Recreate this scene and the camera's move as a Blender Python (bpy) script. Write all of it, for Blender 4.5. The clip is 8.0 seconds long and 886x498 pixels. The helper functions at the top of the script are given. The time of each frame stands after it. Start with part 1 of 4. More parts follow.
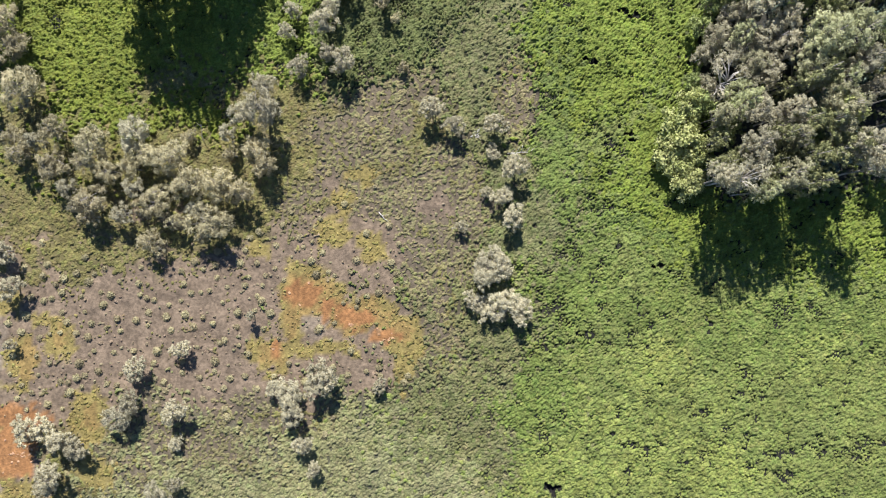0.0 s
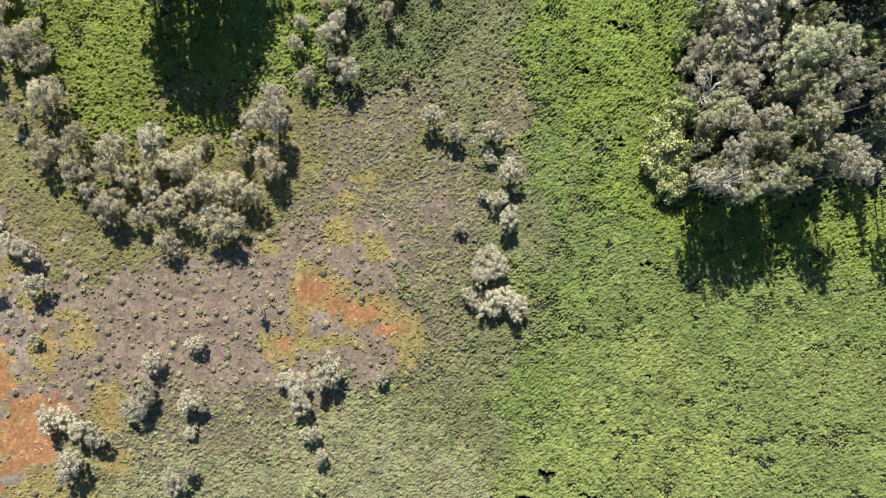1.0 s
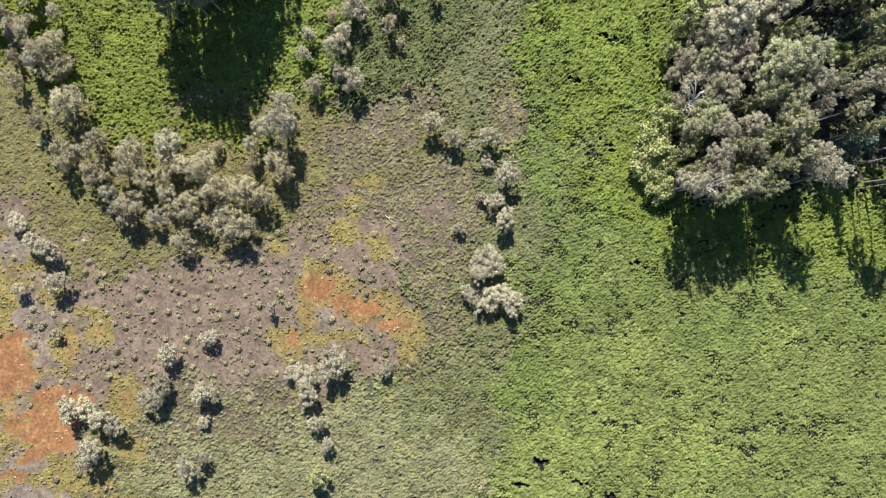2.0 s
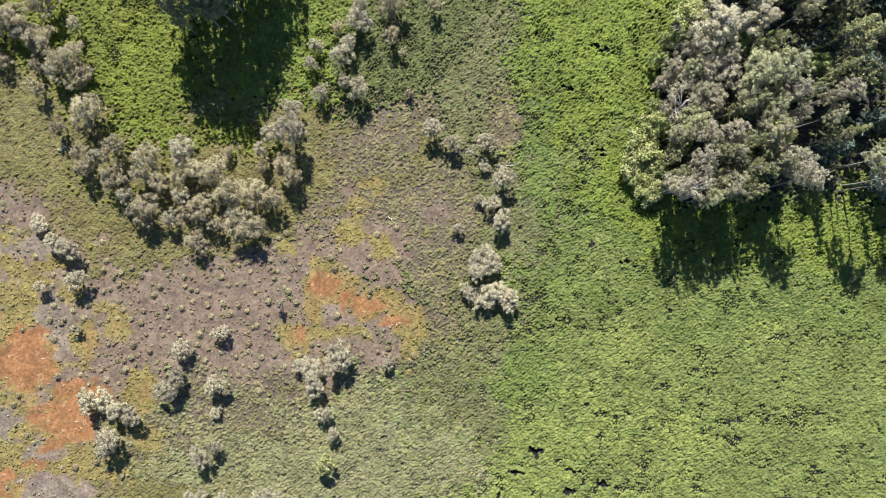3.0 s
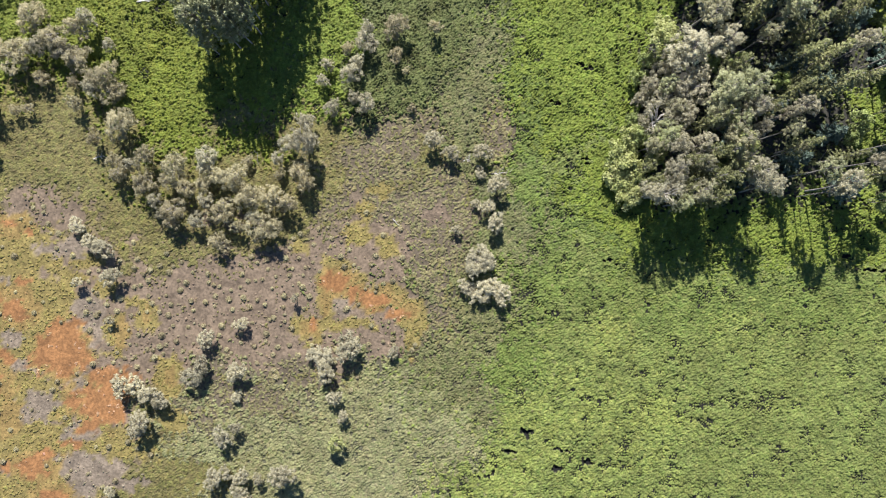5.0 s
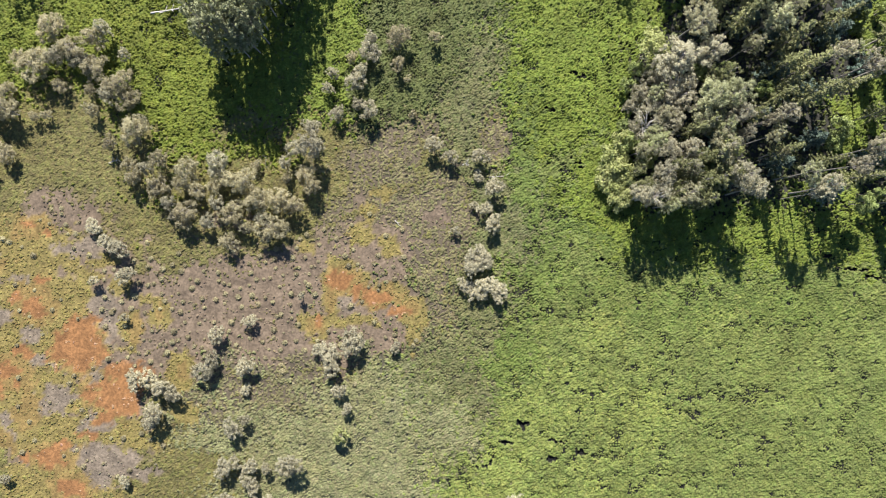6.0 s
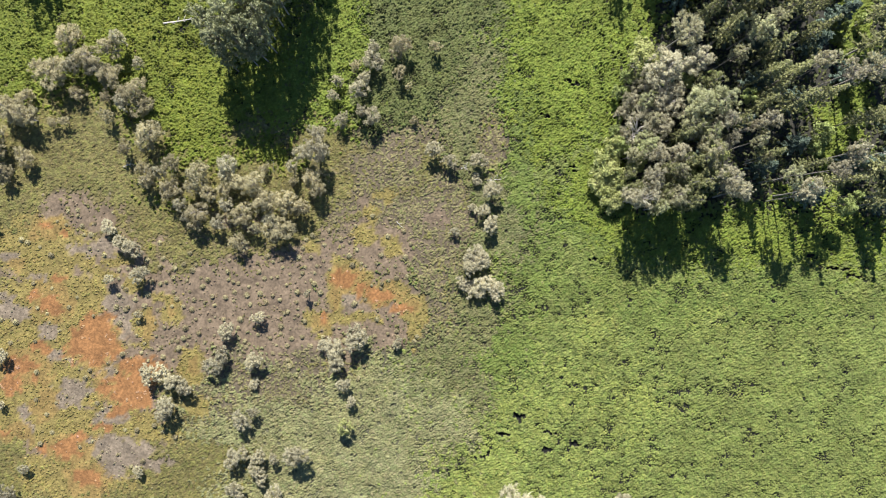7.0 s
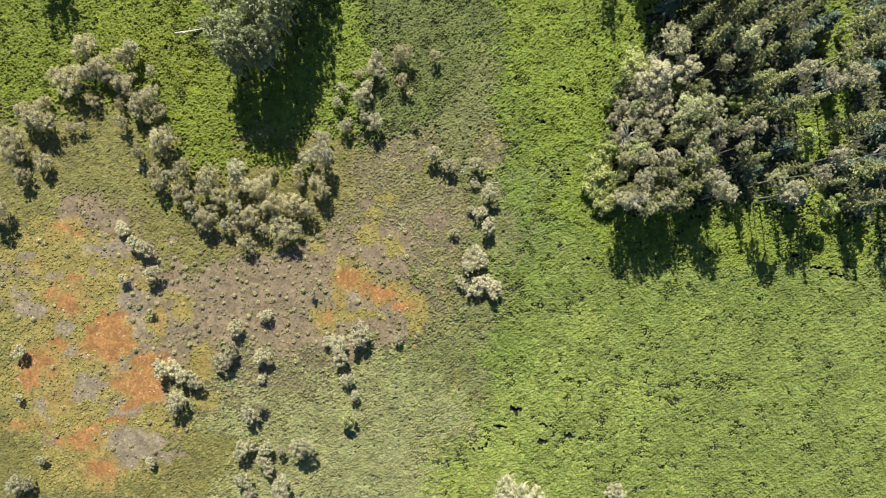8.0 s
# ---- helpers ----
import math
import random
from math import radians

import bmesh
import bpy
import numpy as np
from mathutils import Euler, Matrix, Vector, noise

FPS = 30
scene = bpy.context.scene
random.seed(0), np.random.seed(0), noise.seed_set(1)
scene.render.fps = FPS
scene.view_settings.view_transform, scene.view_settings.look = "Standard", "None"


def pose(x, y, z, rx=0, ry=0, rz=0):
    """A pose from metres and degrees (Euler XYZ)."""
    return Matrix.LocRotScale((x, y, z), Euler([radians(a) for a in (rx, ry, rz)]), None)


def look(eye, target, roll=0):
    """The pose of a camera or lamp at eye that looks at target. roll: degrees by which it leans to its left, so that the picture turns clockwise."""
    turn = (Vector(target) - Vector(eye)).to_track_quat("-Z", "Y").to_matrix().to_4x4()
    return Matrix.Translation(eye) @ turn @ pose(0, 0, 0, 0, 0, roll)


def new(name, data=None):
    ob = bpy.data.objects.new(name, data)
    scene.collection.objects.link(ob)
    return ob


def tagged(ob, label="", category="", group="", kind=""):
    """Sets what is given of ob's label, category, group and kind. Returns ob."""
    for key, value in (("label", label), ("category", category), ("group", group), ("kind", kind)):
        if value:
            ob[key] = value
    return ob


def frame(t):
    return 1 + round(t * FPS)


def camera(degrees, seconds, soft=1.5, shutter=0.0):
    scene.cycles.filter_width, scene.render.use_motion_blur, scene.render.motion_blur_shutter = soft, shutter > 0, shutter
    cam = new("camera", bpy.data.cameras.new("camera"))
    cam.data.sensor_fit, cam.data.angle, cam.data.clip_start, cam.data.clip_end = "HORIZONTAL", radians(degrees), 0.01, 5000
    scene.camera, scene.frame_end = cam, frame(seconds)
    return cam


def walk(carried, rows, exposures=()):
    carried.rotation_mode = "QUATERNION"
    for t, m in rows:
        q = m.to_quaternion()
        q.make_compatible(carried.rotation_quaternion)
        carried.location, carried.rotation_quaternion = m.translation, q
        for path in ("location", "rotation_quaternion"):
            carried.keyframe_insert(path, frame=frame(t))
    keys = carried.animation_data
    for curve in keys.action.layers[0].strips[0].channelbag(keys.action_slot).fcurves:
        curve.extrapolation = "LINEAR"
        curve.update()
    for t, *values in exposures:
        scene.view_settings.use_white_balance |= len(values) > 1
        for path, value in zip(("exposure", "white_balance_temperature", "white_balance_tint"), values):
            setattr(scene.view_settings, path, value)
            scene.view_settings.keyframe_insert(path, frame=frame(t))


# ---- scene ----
cam = camera(71, 8.0, soft=1.1)


def rise(t):
    """The drone's pose: a steady climb, looking straight down."""
    z = 120 + 4.8916 * (t - 8) + 0.0198 * t * (t - 8)
    return pose(-0.03 * (t - 8), -0.217 * (t - 8), z, -0.355 + 0.102 * t, -0.222 - 0.022 * t, 0)


walk(cam, [(t, rise(t)) for t in (0, 1, 2, 3, 4, 5, 6, 7, 8)], exposures=[(0, 1.32, 6090, 14), (4.5, 1.32, 6110, 14), (6.5, 1.32, 6280, 12.5), (7.5, 1.32, 6560, 6), (8, 1.32, 6900, 0)])

# ---- light: a clear day, the sun over the far edge of the clearing ----
SUN_HEIGHT, SUN_TURN = radians(40), radians(-7)
world = bpy.data.worlds.new("world")
scene.world = world
world.use_nodes = True
wn = world.node_tree.nodes
sky = wn.new("ShaderNodeTexSky")
sky.sky_type, sky.sun_disc = "NISHITA", False
sky.sun_elevation, sky.sun_rotation, sky.ozone_density, sky.dust_density = SUN_HEIGHT, SUN_TURN, 6.0, 0.2
world.node_tree.links.new(sky.outputs[0], wn["Background"].inputs[0])
wn["Background"].inputs[1].default_value = 0.060
lamp = bpy.data.lights.new("sun", "SUN")
lamp.energy, lamp.angle, lamp.color = 4.8, radians(0.5), (1.0, 0.95, 0.87)
sun = new("sun", lamp)
sun_way = Vector((math.sin(SUN_TURN) * math.cos(SUN_HEIGHT), math.cos(SUN_TURN) * math.cos(SUN_HEIGHT), math.sin(SUN_HEIGHT)))
sun.matrix_basis = look(sun_way * 300, (0, 0, 0))


# ---- materials ----
def shader(name, rough=0.8):
    m = bpy.data.materials.new(name)
    m.use_nodes = True
    t = m.node_tree
    b = t.nodes["Principled BSDF"]
    b.inputs["Roughness"].default_value = rough
    b.inputs["Specular IOR Level"].default_value = 0.28
    return m, t.nodes, t.links, b


def mixed(nodes, links, kind, a, b, factor):
    n = nodes.new("ShaderNodeMix")
    n.data_type, n.blend_type, n.clamp_factor = "RGBA", kind, True
    for socket, value in ((0, factor), (6, a), (7, b)):
        if hasattr(value, "is_output"):
            links.new(value, n.inputs[socket])
        else:
            n.inputs[socket].default_value = value if socket == 0 else (*value, 1)
    return n.outputs[2]


def spots(nodes, links, scale, low, high, detail=3.0, at=None):
    """A noise in metres, from low to high."""
    n = nodes.new("ShaderNodeTexNoise")
    n.inputs["Scale"].default_value, n.inputs["Detail"].default_value = scale, detail
    links.new(at, n.inputs["Vector"])
    r = nodes.new("ShaderNodeMapRange")
    r.inputs[1].default_value, r.inputs[2].default_value = 0.3, 0.7
    r.inputs[3].default_value, r.inputs[4].default_value = low, high
    links.new(n.outputs[0], r.inputs[0])
    return r.outputs[0]


def scaled(nodes, links, colour, value):
    n = nodes.new("ShaderNodeVectorMath")
    n.operation = "SCALE"
    links.new(colour, n.inputs[0])
    links.new(value, n.inputs["Scale"])
    return n.outputs[0]


def foliage(name, dull, mid, bright, by_object=0.0, patch=0.12, glow=0.26):
    """Leaves: three colours by clump or by tree, with large patches and a fine grain; a share of the light passes through."""
    m, nodes, links, b = shader(name, 0.62)
    g = nodes.new("ShaderNodeNewGeometry")
    pick = g.outputs["Random Per Island"]
    if by_object:
        o = nodes.new("ShaderNodeObjectInfo")
        blend = nodes.new("ShaderNodeMix")
        blend.inputs[0].default_value = by_object
        links.new(pick, blend.inputs[2]), links.new(o.outputs["Random"], blend.inputs[3])
        pick = blend.outputs[0]
    ramp = nodes.new("ShaderNodeValToRGB")
    e = ramp.color_ramp.elements
    e[0].position, e[0].color, e[1].position, e[1].color = 0.08, (*dull, 1), 0.92, (*bright, 1)
    e.new(0.5).color = (*mid, 1)
    links.new(pick, ramp.inputs[0])
    colour = scaled(nodes, links, ramp.outputs[0], spots(nodes, links, patch, 0.72, 1.28, at=g.outputs["Position"]))
    colour = scaled(nodes, links, colour, spots(nodes, links, 6.5, *((0.8, 1.2) if by_object else (0.55, 1.45)), 5, at=g.outputs["Position"]))
    links.new(colour, b.inputs["Base Color"])
    bump = nodes.new("ShaderNodeBump")
    bump.inputs["Strength"].default_value, bump.inputs["Distance"].default_value = 0.7, 0.12
    links.new(spots(nodes, links, 6.0, 0, 1, 4, at=g.outputs["Position"]), bump.inputs["Height"])
    links.new(bump.outputs[0], b.inputs["Normal"])
    through_leaf = nodes.new("ShaderNodeBsdfTranslucent")
    links.new(colour, through_leaf.inputs[0])
    mix = nodes.new("ShaderNodeMixShader")
    mix.inputs[0].default_value = glow
    links.new(b.outputs[0], mix.inputs[1]), links.new(through_leaf.outputs[0], mix.inputs[2])
    links.new(mix.outputs[0], nodes["Material Output"].inputs[0])
    return m


def bark(name, dark, pale):
    m, nodes, links, b = shader(name, 0.85)
    c = nodes.new("ShaderNodeTexCoord")
    f = spots(nodes, links, 3.0, 0, 1, 5, at=c.outputs["Object"])
    links.new(mixed(nodes, links, "MIX", dark, pale, f), b.inputs["Base Color"])
    bump = nodes.new("ShaderNodeBump")
    bump.inputs["Strength"].default_value, bump.inputs["Distance"].default_value = 0.6, 0.05
    links.new(f, bump.inputs["Height"]), links.new(bump.outputs[0], b.inputs["Normal"])
    return m


def ground_material():
    """Soil, moss and litter: the plant cover's colour lies on the sheet; grain and relief are added here."""
    m, nodes, links, b = shader("bog_ground", 0.95)
    g = nodes.new("ShaderNodeNewGeometry")
    a = nodes.new("ShaderNodeAttribute")
    a.attribute_name = "cover"
    at = g.outputs["Position"]
    colour = scaled(nodes, links, a.outputs["Color"], spots(nodes, links, 0.35, 0.82, 1.18, at=at))
    colour = scaled(nodes, links, colour, spots(nodes, links, 2.2, 0.66, 1.34, 6, at=at))
    colour = scaled(nodes, links, colour, spots(nodes, links, 0.9, 0.78, 1.22, 3, at=at))
    colour = scaled(nodes, links, colour, spots(nodes, links, 9.0, 0.8, 1.2, 4, at=at))
    links.new(colour, b.inputs["Base Color"])
    bump = nodes.new("ShaderNodeBump")
    bump.inputs["Strength"].default_value, bump.inputs["Distance"].default_value = 0.45, 0.08
    links.new(spots(nodes, links, 4.5, 0, 1, 6, at=at), bump.inputs["Height"])
    links.new(bump.outputs[0], b.inputs["Normal"])
    return m


def cover_material():
    """Low plants: the colour of each plant lies on its mesh; leaf grain, mottling and relief are added here."""
    m, nodes, links, b = shader("low_plants", 0.7)
    g = nodes.new("ShaderNodeNewGeometry")
    a = nodes.new("ShaderNodeAttribute")
    a.attribute_name = "cover"
    at = g.outputs["Position"]
    colour = scaled(nodes, links, a.outputs["Color"], spots(nodes, links, 0.14, 0.84, 1.16, at=at))
    colour = scaled(nodes, links, colour, spots(nodes, links, 0.8, 0.84, 1.16, 3, at=at))
    colour = scaled(nodes, links, colour, spots(nodes, links, 6.5, 0.68, 1.32, 5, at=at))
    colour = mixed(nodes, links, "MULTIPLY", colour, (0.98, 0.90, 0.86), spots(nodes, links, 0.045, 0, 0.45, 2, at=at))
    colour = mixed(nodes, links, "MULTIPLY", colour, (1.12, 1.03, 0.84), spots(nodes, links, 0.3, 0, 0.45, at=at))
    links.new(colour, b.inputs["Base Color"])
    bump = nodes.new("ShaderNodeBump")
    bump.inputs["Strength"].default_value, bump.inputs["Distance"].default_value = 0.8, 0.12
    links.new(spots(nodes, links, 5.0, 0, 1, 5, at=at), bump.inputs["Height"])
    links.new(bump.outputs[0], b.inputs["Normal"])
    through_leaf = nodes.new("ShaderNodeBsdfTranslucent")
    links.new(colour, through_leaf.inputs[0])
    mix = nodes.new("ShaderNodeMixShader")
    mix.inputs[0].default_value = 0.05
    links.new(b.outputs[0], mix.inputs[1]), links.new(through_leaf.outputs[0], mix.inputs[2])
    links.new(mix.outputs[0], nodes["Material Output"].inputs[0])
    return m


GROUND = ground_material()
COVER = cover_material()
TUSSOCK = foliage("tussock_blades", (0.244, 0.203, 0.114), (0.322, 0.283, 0.154), (0.408, 0.370, 0.198), by_object=0.6)
CREAM = foliage("cream_needles", (0.440, 0.402, 0.268), (0.530, 0.488, 0.326), (0.600, 0.556, 0.374), by_object=0.75, glow=0.42)
PALE = foliage("pale_needles", (0.440, 0.389, 0.235), (0.505, 0.454, 0.273), (0.545, 0.500, 0.301), by_object=0.75, glow=0.46)
NEEDLE = foliage("olive_needles", (0.425, 0.397, 0.245), (0.515, 0.510, 0.298), (0.529, 0.559, 0.287), by_object=0.75, glow=0.42)
GREY = foliage("grey_twigs", (0.430, 0.396, 0.268), (0.515, 0.479, 0.322), (0.585, 0.550, 0.372), by_object=0.75, glow=0.42)
DUSK = foliage("dusky_leaves", (0.226, 0.239, 0.121), (0.332, 0.349, 0.184), (0.465, 0.486, 0.264), by_object=0.3, glow=0.20)
DARK = foliage("dark_needles", (0.186, 0.204, 0.083), (0.281, 0.294, 0.123), (0.409, 0.403, 0.186), by_object=0.2, glow=0.20)
LIME = foliage("lime_leaves", (0.366, 0.411, 0.147), (0.473, 0.505, 0.185), (0.569, 0.567, 0.256), by_object=0.3, glow=0.40)
# Dark and bluish: the wood's shade is put into this needle colour.
SHADE_SPRUCE = foliage("shade_spruce_needles", (0.109, 0.152, 0.119), (0.152, 0.209, 0.155), (0.224, 0.289, 0.215), by_object=0.3, glow=0.15)
GREEN = foliage("green_leaves", (0.213, 0.269, 0.088), (0.306, 0.369, 0.119), (0.400, 0.450, 0.169), by_object=0.3, glow=0.28)
BARK = bark("grey_bark", (0.16, 0.14, 0.12), (0.42, 0.385, 0.335))
DEAD = bark("bleached_wood", (0.34, 0.31, 0.27), (0.62, 0.58, 0.52))


# ---- building helpers ----
def mesh_of(name, verts, faces, material, smooth=False, normals=None):
    """A mesh from arrays of places and triangles, with its own normals if given."""
    me = bpy.data.meshes.new(name)
    verts, faces = np.asarray(verts, np.float32), np.asarray(faces, np.int32)
    me.vertices.add(len(verts)), me.loops.add(faces.size), me.polygons.add(len(faces))
    me.vertices.foreach_set("co", verts.ravel())
    me.loops.foreach_set("vertex_index", faces.ravel())
    me.polygons.foreach_set("loop_start", np.arange(0, faces.size, 3, dtype=np.int32))
    me.polygons.foreach_set("use_smooth", np.full(len(faces), smooth))
    me.update(calc_edges=True)
    me.materials.append(material)
    if normals is not None:
        me.normals_split_custom_set_from_vertices(np.asarray(normals, np.float32))
    return me


def part(name, me, parent, label=""):
    ob = new(name, me)
    ob.parent = parent
    return tagged(ob, label)


def joined(pieces):
    verts, faces, n = [], [], 0
    for v, f in pieces:
        verts.append(v), faces.append(np.asarray(f) + n)
        n += len(v)
    return np.concatenate(verts), np.concatenate(faces)


def tube(points, radii, sides=5):
    """A tapered, closed tube along points."""
    points = np.asarray(points, float)
    verts, faces = [], []
    for i, p in enumerate(points):
        way = points[min(i + 1, len(points) - 1)] - points[max(i - 1, 0)]
        way /= np.linalg.norm(way) + 1e-9
        side = np.cross(way, (0.31, 0.95, 0.05))
        side /= np.linalg.norm(side) + 1e-9
        up = np.cross(side, way)
        for k in range(sides):
            a = 2 * math.pi * k / sides
            verts.append(p + radii[i] * (math.cos(a) * side + math.sin(a) * up))
    for i in range(len(points) - 1):
        for k in range(sides):
            a, b = i * sides + k, i * sides + (k + 1) % sides
            faces += [(a, b, b + sides), (a, b + sides, a + sides)]
    verts += [points[0], points[-1]]
    last = (len(points) - 1) * sides
    for k in range(sides):
        faces += [(len(verts) - 2, (k + 1) % sides, k), (len(verts) - 1, last + k, last + (k + 1) % sides)]
    return np.array(verts), np.array(faces)


def sprays(rng, centres, size, count, length, width, lift=0.35, broad=False):
    """Needle sprays (narrow blades) or broad leaves that stand round each tuft's centre."""
    n = len(centres)
    out = rng.normal(size=(n, count, 3))
    out /= np.linalg.norm(out, axis=2, keepdims=True)
    place = np.asarray(centres)[:, None] + out * np.asarray(size)[:, None, None] * rng.uniform(0.25, 1, (n, count, 1)) * (1, 1, 0.7)
    way = rng.normal(size=out.shape)
    way += out * (0.55 - 0.75 * (way * out).sum(2, keepdims=True)) + (0, 0, lift * 0.4)
    way /= np.linalg.norm(way, axis=2, keepdims=True)
    side = np.cross(way, out + (0, 0, 0.9 if broad else 0.45) + rng.normal(size=out.shape) * 0.30)
    side /= np.linalg.norm(side, axis=2, keepdims=True) + 1e-9
    l, w = rng.uniform(0.6, 1.3, (n, count, 1)) * length, rng.uniform(0.6, 1.3, (n, count, 1)) * width
    puff = out * 0.70 + (0, 0, 0.3) + rng.normal(size=out.shape) * 0.36
    puff /= np.linalg.norm(puff, axis=2, keepdims=True)
    facing = np.sign((np.cross(way, side) * puff).sum(2, keepdims=True))
    side = side * facing * (-1 if broad else 1)
    corners = np.stack([place - way * l / 2, place + side * w / 2, place + way * l / 2, place - side * w / 2], 2).reshape(-1, 3)
    if not broad:
        blades = np.stack([place + way * l * 0.6, place - way * l * 0.4 + side * w / 2, place - way * l * 0.4 - side * w / 2], 2).reshape(-1, 3)
        return blades, np.arange(len(blades)).reshape(-1, 3), puff.reshape(-1, 3).repeat(3, 0)
    first = np.arange(0, len(corners), 4)[:, None]
    return corners, np.concatenate([first + (0, 1, 2), first + (0, 2, 3)]), puff.reshape(-1, 3).repeat(4, 0)


def crown_of(leaf, material):
    """A crown that takes the light as soft puffs of foliage."""
    return mesh_of("crown", leaf[0], leaf[1], material, True, leaf[2])


def grain(x, y, size, seed):
    """Smooth noise from -1 to 1 with features of the given size."""
    x, y = np.asarray(x) / size + seed * 17.3, np.asarray(y) / size - seed * 9.1
    i, j = np.floor(x), np.floor(y)
    u, v = x - i, y - j
    u, v = u * u * (3 - 2 * u), v * v * (3 - 2 * v)

    def corner(a, b):
        h = np.sin(a * 127.1 + b * 311.7 + seed * 74.7) * 43758.5453
        return (h - np.floor(h)) * 2 - 1

    top = corner(i, j) * (1 - u) + corner(i + 1, j) * u
    return top * (1 - v) + (corner(i, j + 1) * (1 - u) + corner(i + 1, j + 1) * u) * v


# ---- the ground: one sheet, with patches of plant cover ----
# Each kind of cover: soil colour, plant colour, share of the spots that are grown over, least and greatest radius of a plant,
# its height, and how deep the gaps between neighbours go.
KINDS = {
    # Fern to marsh: near-black soil, the shade between plants put into its colour.
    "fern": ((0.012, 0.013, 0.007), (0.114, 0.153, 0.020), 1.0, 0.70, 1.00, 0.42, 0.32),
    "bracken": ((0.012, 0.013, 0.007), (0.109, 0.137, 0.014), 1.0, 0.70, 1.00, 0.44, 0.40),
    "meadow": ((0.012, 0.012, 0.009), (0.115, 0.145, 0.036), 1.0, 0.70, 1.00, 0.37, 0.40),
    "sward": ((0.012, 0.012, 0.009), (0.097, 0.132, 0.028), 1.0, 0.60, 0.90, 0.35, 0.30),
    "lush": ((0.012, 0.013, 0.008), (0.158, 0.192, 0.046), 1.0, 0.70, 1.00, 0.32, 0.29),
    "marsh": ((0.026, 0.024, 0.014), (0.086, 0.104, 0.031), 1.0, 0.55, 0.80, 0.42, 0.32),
    "sedge": ((0.052, 0.046, 0.028), (0.128, 0.130, 0.056), 0.99, 0.48, 0.72, 0.30, 0.22),
    "carpet": ((0.078, 0.076, 0.045), (0.160, 0.164, 0.075), 0.99, 0.44, 0.66, 0.28, 0.19),
    "olive": ((0.100, 0.087, 0.033), (0.137, 0.135, 0.039), 0.93, 0.40, 0.66, 0.17, 0.12),
    "brown": ((0.096, 0.077, 0.050), (0.158, 0.153, 0.063), 0.86, 0.17, 0.36, 0.15, 0.10),
    "heath": ((0.134, 0.100, 0.067), (0.190, 0.164, 0.100), 0.11, 0.12, 0.28, 0.19, 0.05),
    "yellow": ((0.160, 0.128, 0.042), (0.188, 0.168, 0.048), 0.58, 0.14, 0.34, 0.14, 0.06),
    "gold": ((0.176, 0.122, 0.042), (0.190, 0.160, 0.052), 0.34, 0.12, 0.30, 0.12, 0.05),
    "silt": ((0.150, 0.119, 0.084), (0.195, 0.172, 0.118), 0.15, 0.10, 0.26, 0.18, 0.05),
    "orange": ((0.196, 0.096, 0.036), (0.330, 0.205, 0.115), 0.40, 0.14, 0.34, 0.05, 0.02),
    "peat": ((0.006, 0.006, 0.006), (0.05, 0.05, 0.03), 0.0, 0.1, 0.2, 0.1, 0.1),
    # Forest floor: its soil colour is darkened to carry the wood's shade.
    "litter": ((0.032, 0.031, 0.024), (0.075, 0.088, 0.030), 0.45, 0.20, 0.50, 0.30, 0.2),
}
